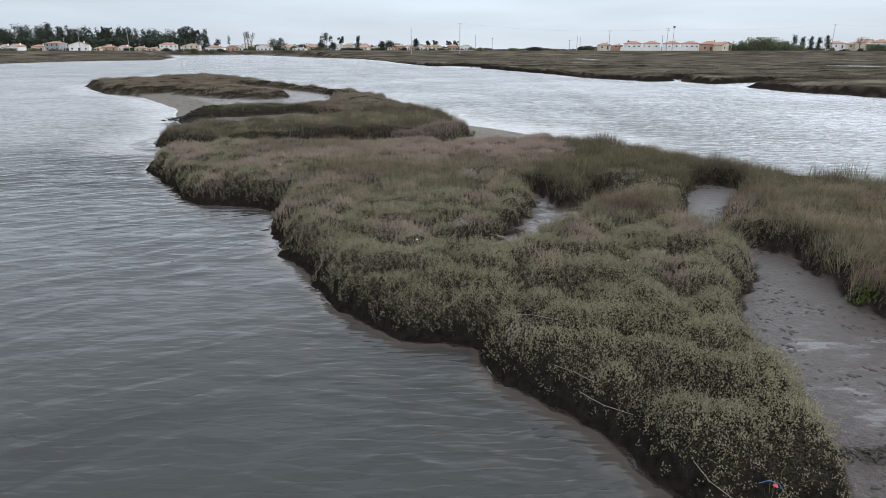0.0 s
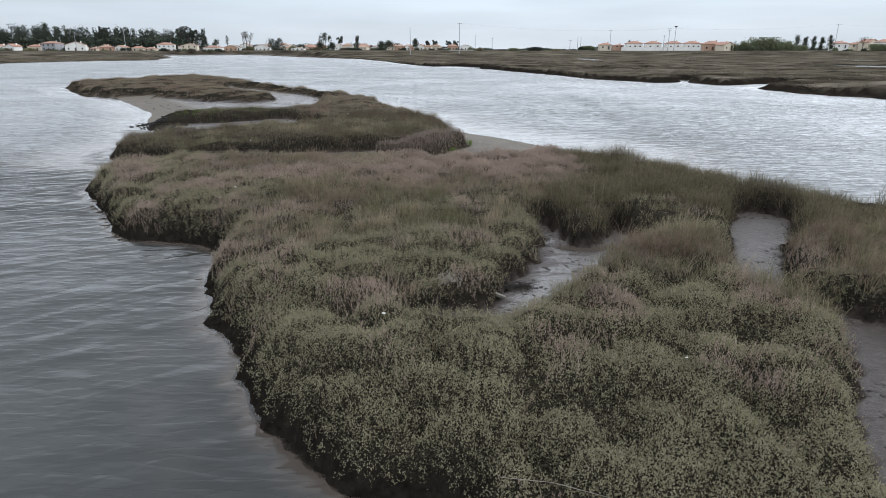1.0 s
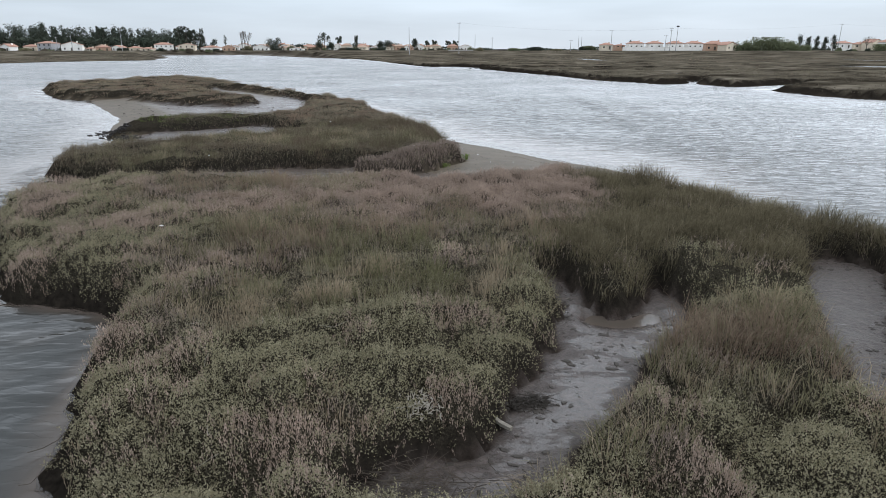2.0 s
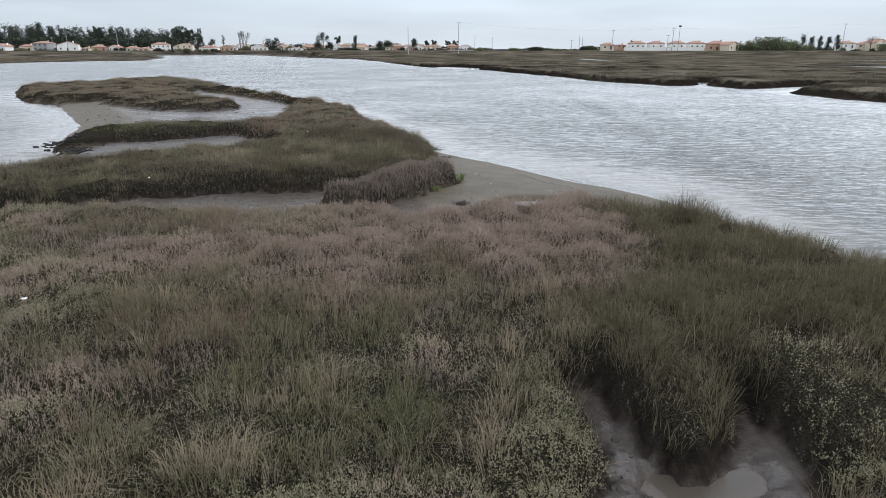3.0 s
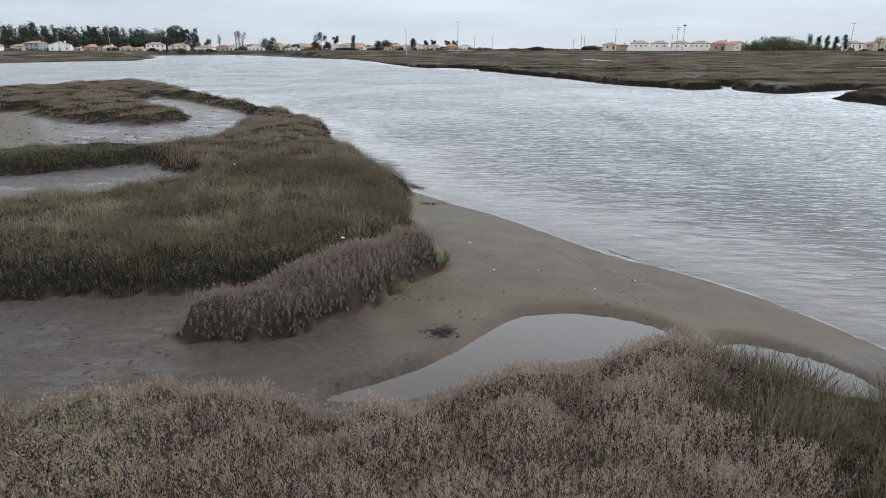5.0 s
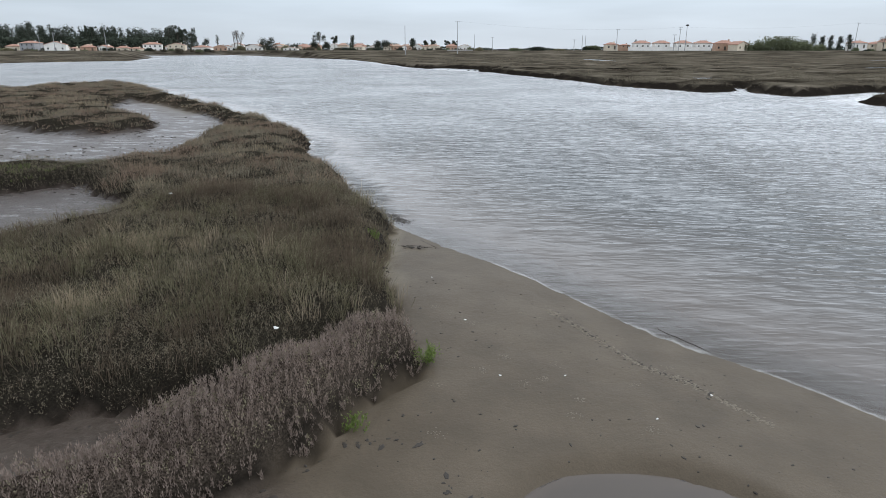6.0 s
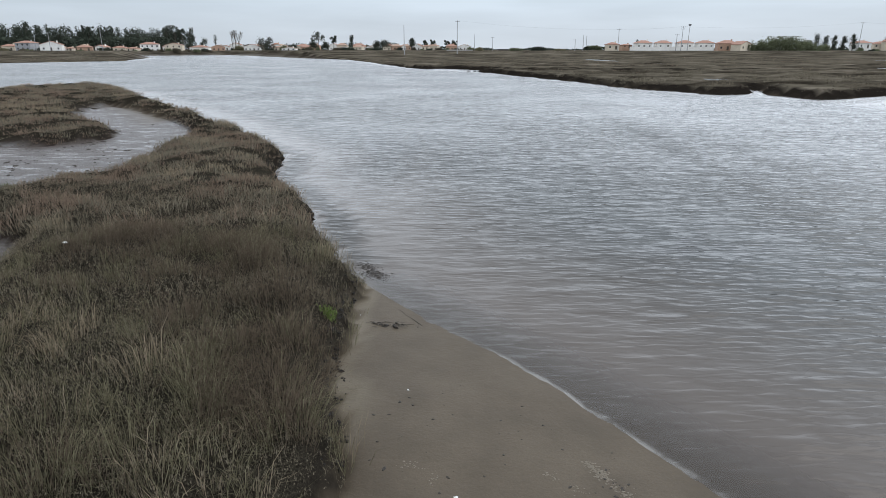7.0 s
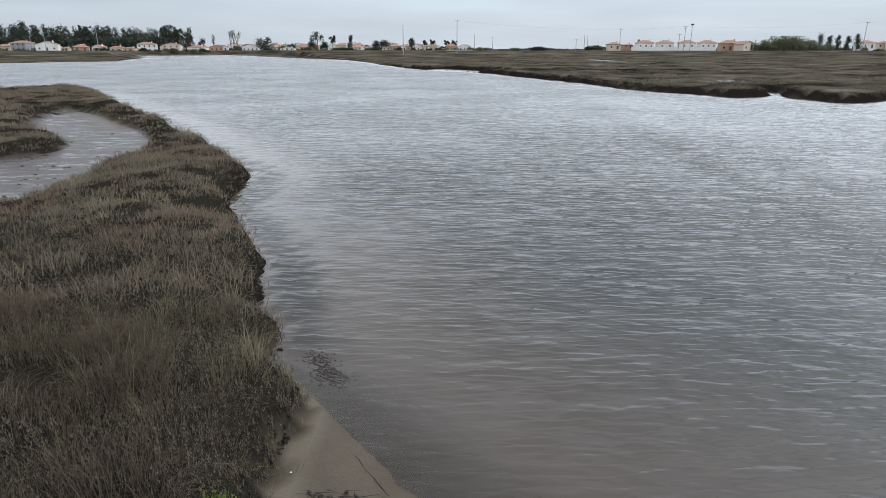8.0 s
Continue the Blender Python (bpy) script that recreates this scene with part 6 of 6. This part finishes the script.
tagged(link_mesh("crumbs_and_holes", bm, WEED), "dark crumbs of weed and dark marks for holes over the sand", "seaweed", kind="stuff")
# crumbs on the mud of the flats and the creek too
bm = bmesh.new()
n = 9000
mx, my = rng.uniform(1.0, 9.5, n), rng.uniform(4.2, 19.5, n)
ok = (np.maximum(inside_distance(OUT["flat"], mx, my), inside_distance(OUT["creek"], mx, my)) > 0.05) & (vnoise(mx, my, 0.8, 95) > 0.28 + 0.3 * np.minimum(1, np.maximum(inside_distance(OUT["flat"], mx, my), inside_distance(OUT["creek"], mx, my))))
for a, b in zip(mx[ok], my[ok]):
    clod(bm, a, b, ground_z(a, b), 0.006 + 0.045 * CLOD_RNG.random() ** 3, CLOD_RNG, 0.22)
n = 4200
mx, my = rng.uniform(-27.0, 1.5, n), rng.uniform(26.0, 63.0, n)
fb = fields(mx, my)
ok = (fb[3] < -0.1) & (fb[4] > 0.3) & (vnoise(mx, my, 1.6, 96) + 0.5 * (fb[3] > -0.6) > 0.55)
for a, b in zip(mx[ok], my[ok]):
    clod(bm, a, b, ground_z(a, b), (0.015 + 0.07 * CLOD_RNG.random() ** 3) if b > 40 and a < -4 else 0.006 + 0.014 * CLOD_RNG.random() ** 3, CLOD_RNG)
n = 2600
mx, my = rng.uniform(-9.0, 2.4, n), rng.uniform(25.6, 29.6, n)
fb = fields(mx, my)
ok = (fb[3] < -0.05) & (fb[4] > 0.2) & (fb[7] < -0.1) & (vnoise(mx, my, 0.7, 97) + 0.35 * (fb[3] > -0.35) > 0.62)
for a, b in zip(mx[ok], my[ok]):
    clod(bm, a, b, ground_z(a, b), 0.006 + 0.035 * CLOD_RNG.random() ** 3, CLOD_RNG, 0.22)
tagged(link_mesh("mud_crumbs", bm, WEED), "dark crumbs of weed and mud on the flat", "seaweed", kind="stuff")

# dark broken clods of the eroded bank on the western shore
rng = random.Random(52)
bm = bmesh.new()
for _ in range(260):
    u = rng.random()
    cx, cy = -17.9 + 3.2 * u + rng.gauss(0, 0.3), 41.0 - 3.6 * u + rng.gauss(0, 0.35)
    r, zz = rng.uniform(0.03, 0.16), max(-0.02, ground_z(cx, cy))
    ring = [bm.verts.new((cx + r * rng.uniform(0.7, 1.3) * math.cos(q), cy + r * rng.uniform(0.5, 0.9) * math.sin(q), zz - 0.02)) for q in (0, 1.05, 2.1, 3.14, 4.2, 5.25)]
    rim = [bm.verts.new((v.co.x * 0.8 + cx * 0.2, v.co.y * 0.8 + cy * 0.2, zz + r * rng.uniform(0.25, 0.5))) for v in ring]
    bm.faces.new(rim)
    for q in range(6):
        bm.faces.new((ring[q], ring[(q + 1) % 6], rim[(q + 1) % 6], rim[q]))
tagged(link_mesh("mud_clods", bm, PEAT), "dark broken clods of eroded bank along the shore", "mud", kind="stuff")

# crumbled, rooty foot of the meadow's bank at the water
bm = bmesh.new()
edge_line = OUT["meadow"]
for px, py in edge_line[(edge_line[:, 1] > 33.0) & (edge_line[:, 1] < 54.0) & (edge_line[:, 0] > -5.5)]:
    for _ in range(16):
        cx, cy = px + rng.uniform(-0.16, 0.05), py + rng.uniform(-0.25, 0.25)
        clod(bm, cx, cy, max(0.0, ground_z(cx, cy)) - 0.01, 0.01 + 0.028 * rng.random() ** 2, rng, rng.uniform(0.4, 1.2))
tagged(link_mesh("bank_clods", bm, PEAT), "dark crumbled soil and roots at the foot of the bank", "mud", kind="stuff")

# pale ridge of drier sand left by the last tide, and fresh green plants
rng = random.Random(41)
ridge = [(3.6, 33.3), (3.74, 33.05), (4.22, 32.17), (4.63, 31.3), (5.1, 30.9), (5.4, 30.4), (5.75, 29.9)]
bm = bmesh.new()
for (ax, ay), (bx, by) in zip(ridge, ridge[1:]):
    for k in range(150):
        u = (k + rng.random()) / 150
        px, py = ax + (bx - ax) * u + rng.gauss(0, 0.035), ay + (by - ay) * u + rng.gauss(0, 0.035)
        r = rng.uniform(0.005, 0.016)
        w = math.atan2(by - ay, bx - ax) + rng.gauss(0, 0.4)
        zz = ground_z(px, py)
        v = [bm.verts.new((px + r * 1.6 * math.cos(w + q) , py + r * math.sin(w + q), zz - 0.003)) for q in (0, 1.05, 2.1, 3.14, 4.2, 5.25)]
        t = bm.verts.new((px, py, zz + 0.007))
        for q in range(6):
            bm.faces.new((v[q], v[(q + 1) % 6], t))
for _ in range(26):
    cx, cy = rng.uniform(1.6, 5.2), rng.uniform(29.4, 33.2)
    if inside_distance(OUT["shore"], np.array([cx]), np.array([cy]))[0] < 0.5 or fields(np.array([cx]), np.array([cy]))[3][0] > -0.2:
        continue
    for k in range(rng.randint(8, 24)):
        px, py, r = cx + rng.gauss(0, 0.06), cy + rng.gauss(0, 0.05), rng.uniform(0.005, 0.014)
        zz = ground_z(px, py)
        v = [bm.verts.new((px + r * 1.4 * math.cos(q), py + r * math.sin(q), zz - 0.003)) for q in (0, 1.05, 2.1, 3.14, 4.2, 5.25)]
        t = bm.verts.new((px, py, zz + 0.006))
        for q in range(6):
            bm.faces.new((v[q], v[(q + 1) % 6], t))
tagged(link_mesh("sand_ridge", bm, PALE_SAND), "pale ridge of drier sand along the beach", "sand", kind="stuff")
for cx, cy, rad, high, n in ((1.66, 31.12, 0.13, 0.22, 60), (7.75, 9.75, 0.2, 0.06, 90), (0.35, 36.0, 0.1, 0.15, 40), (0.9, 29.6, 0.12, 0.12, 30)):
    gx, gy = cx + RNG.normal(0, rad * 0.5, n), cy + RNG.normal(0, rad * 0.5, n)
    tagged(leaves_mesh(gx, gy, height_at(gx, gy), 12, high, 0.035, 0.018, "green_plant", GREEN, 0.3, (10, 75)), "small fresh green plant at the marsh edge", "plant", kind="stuff")
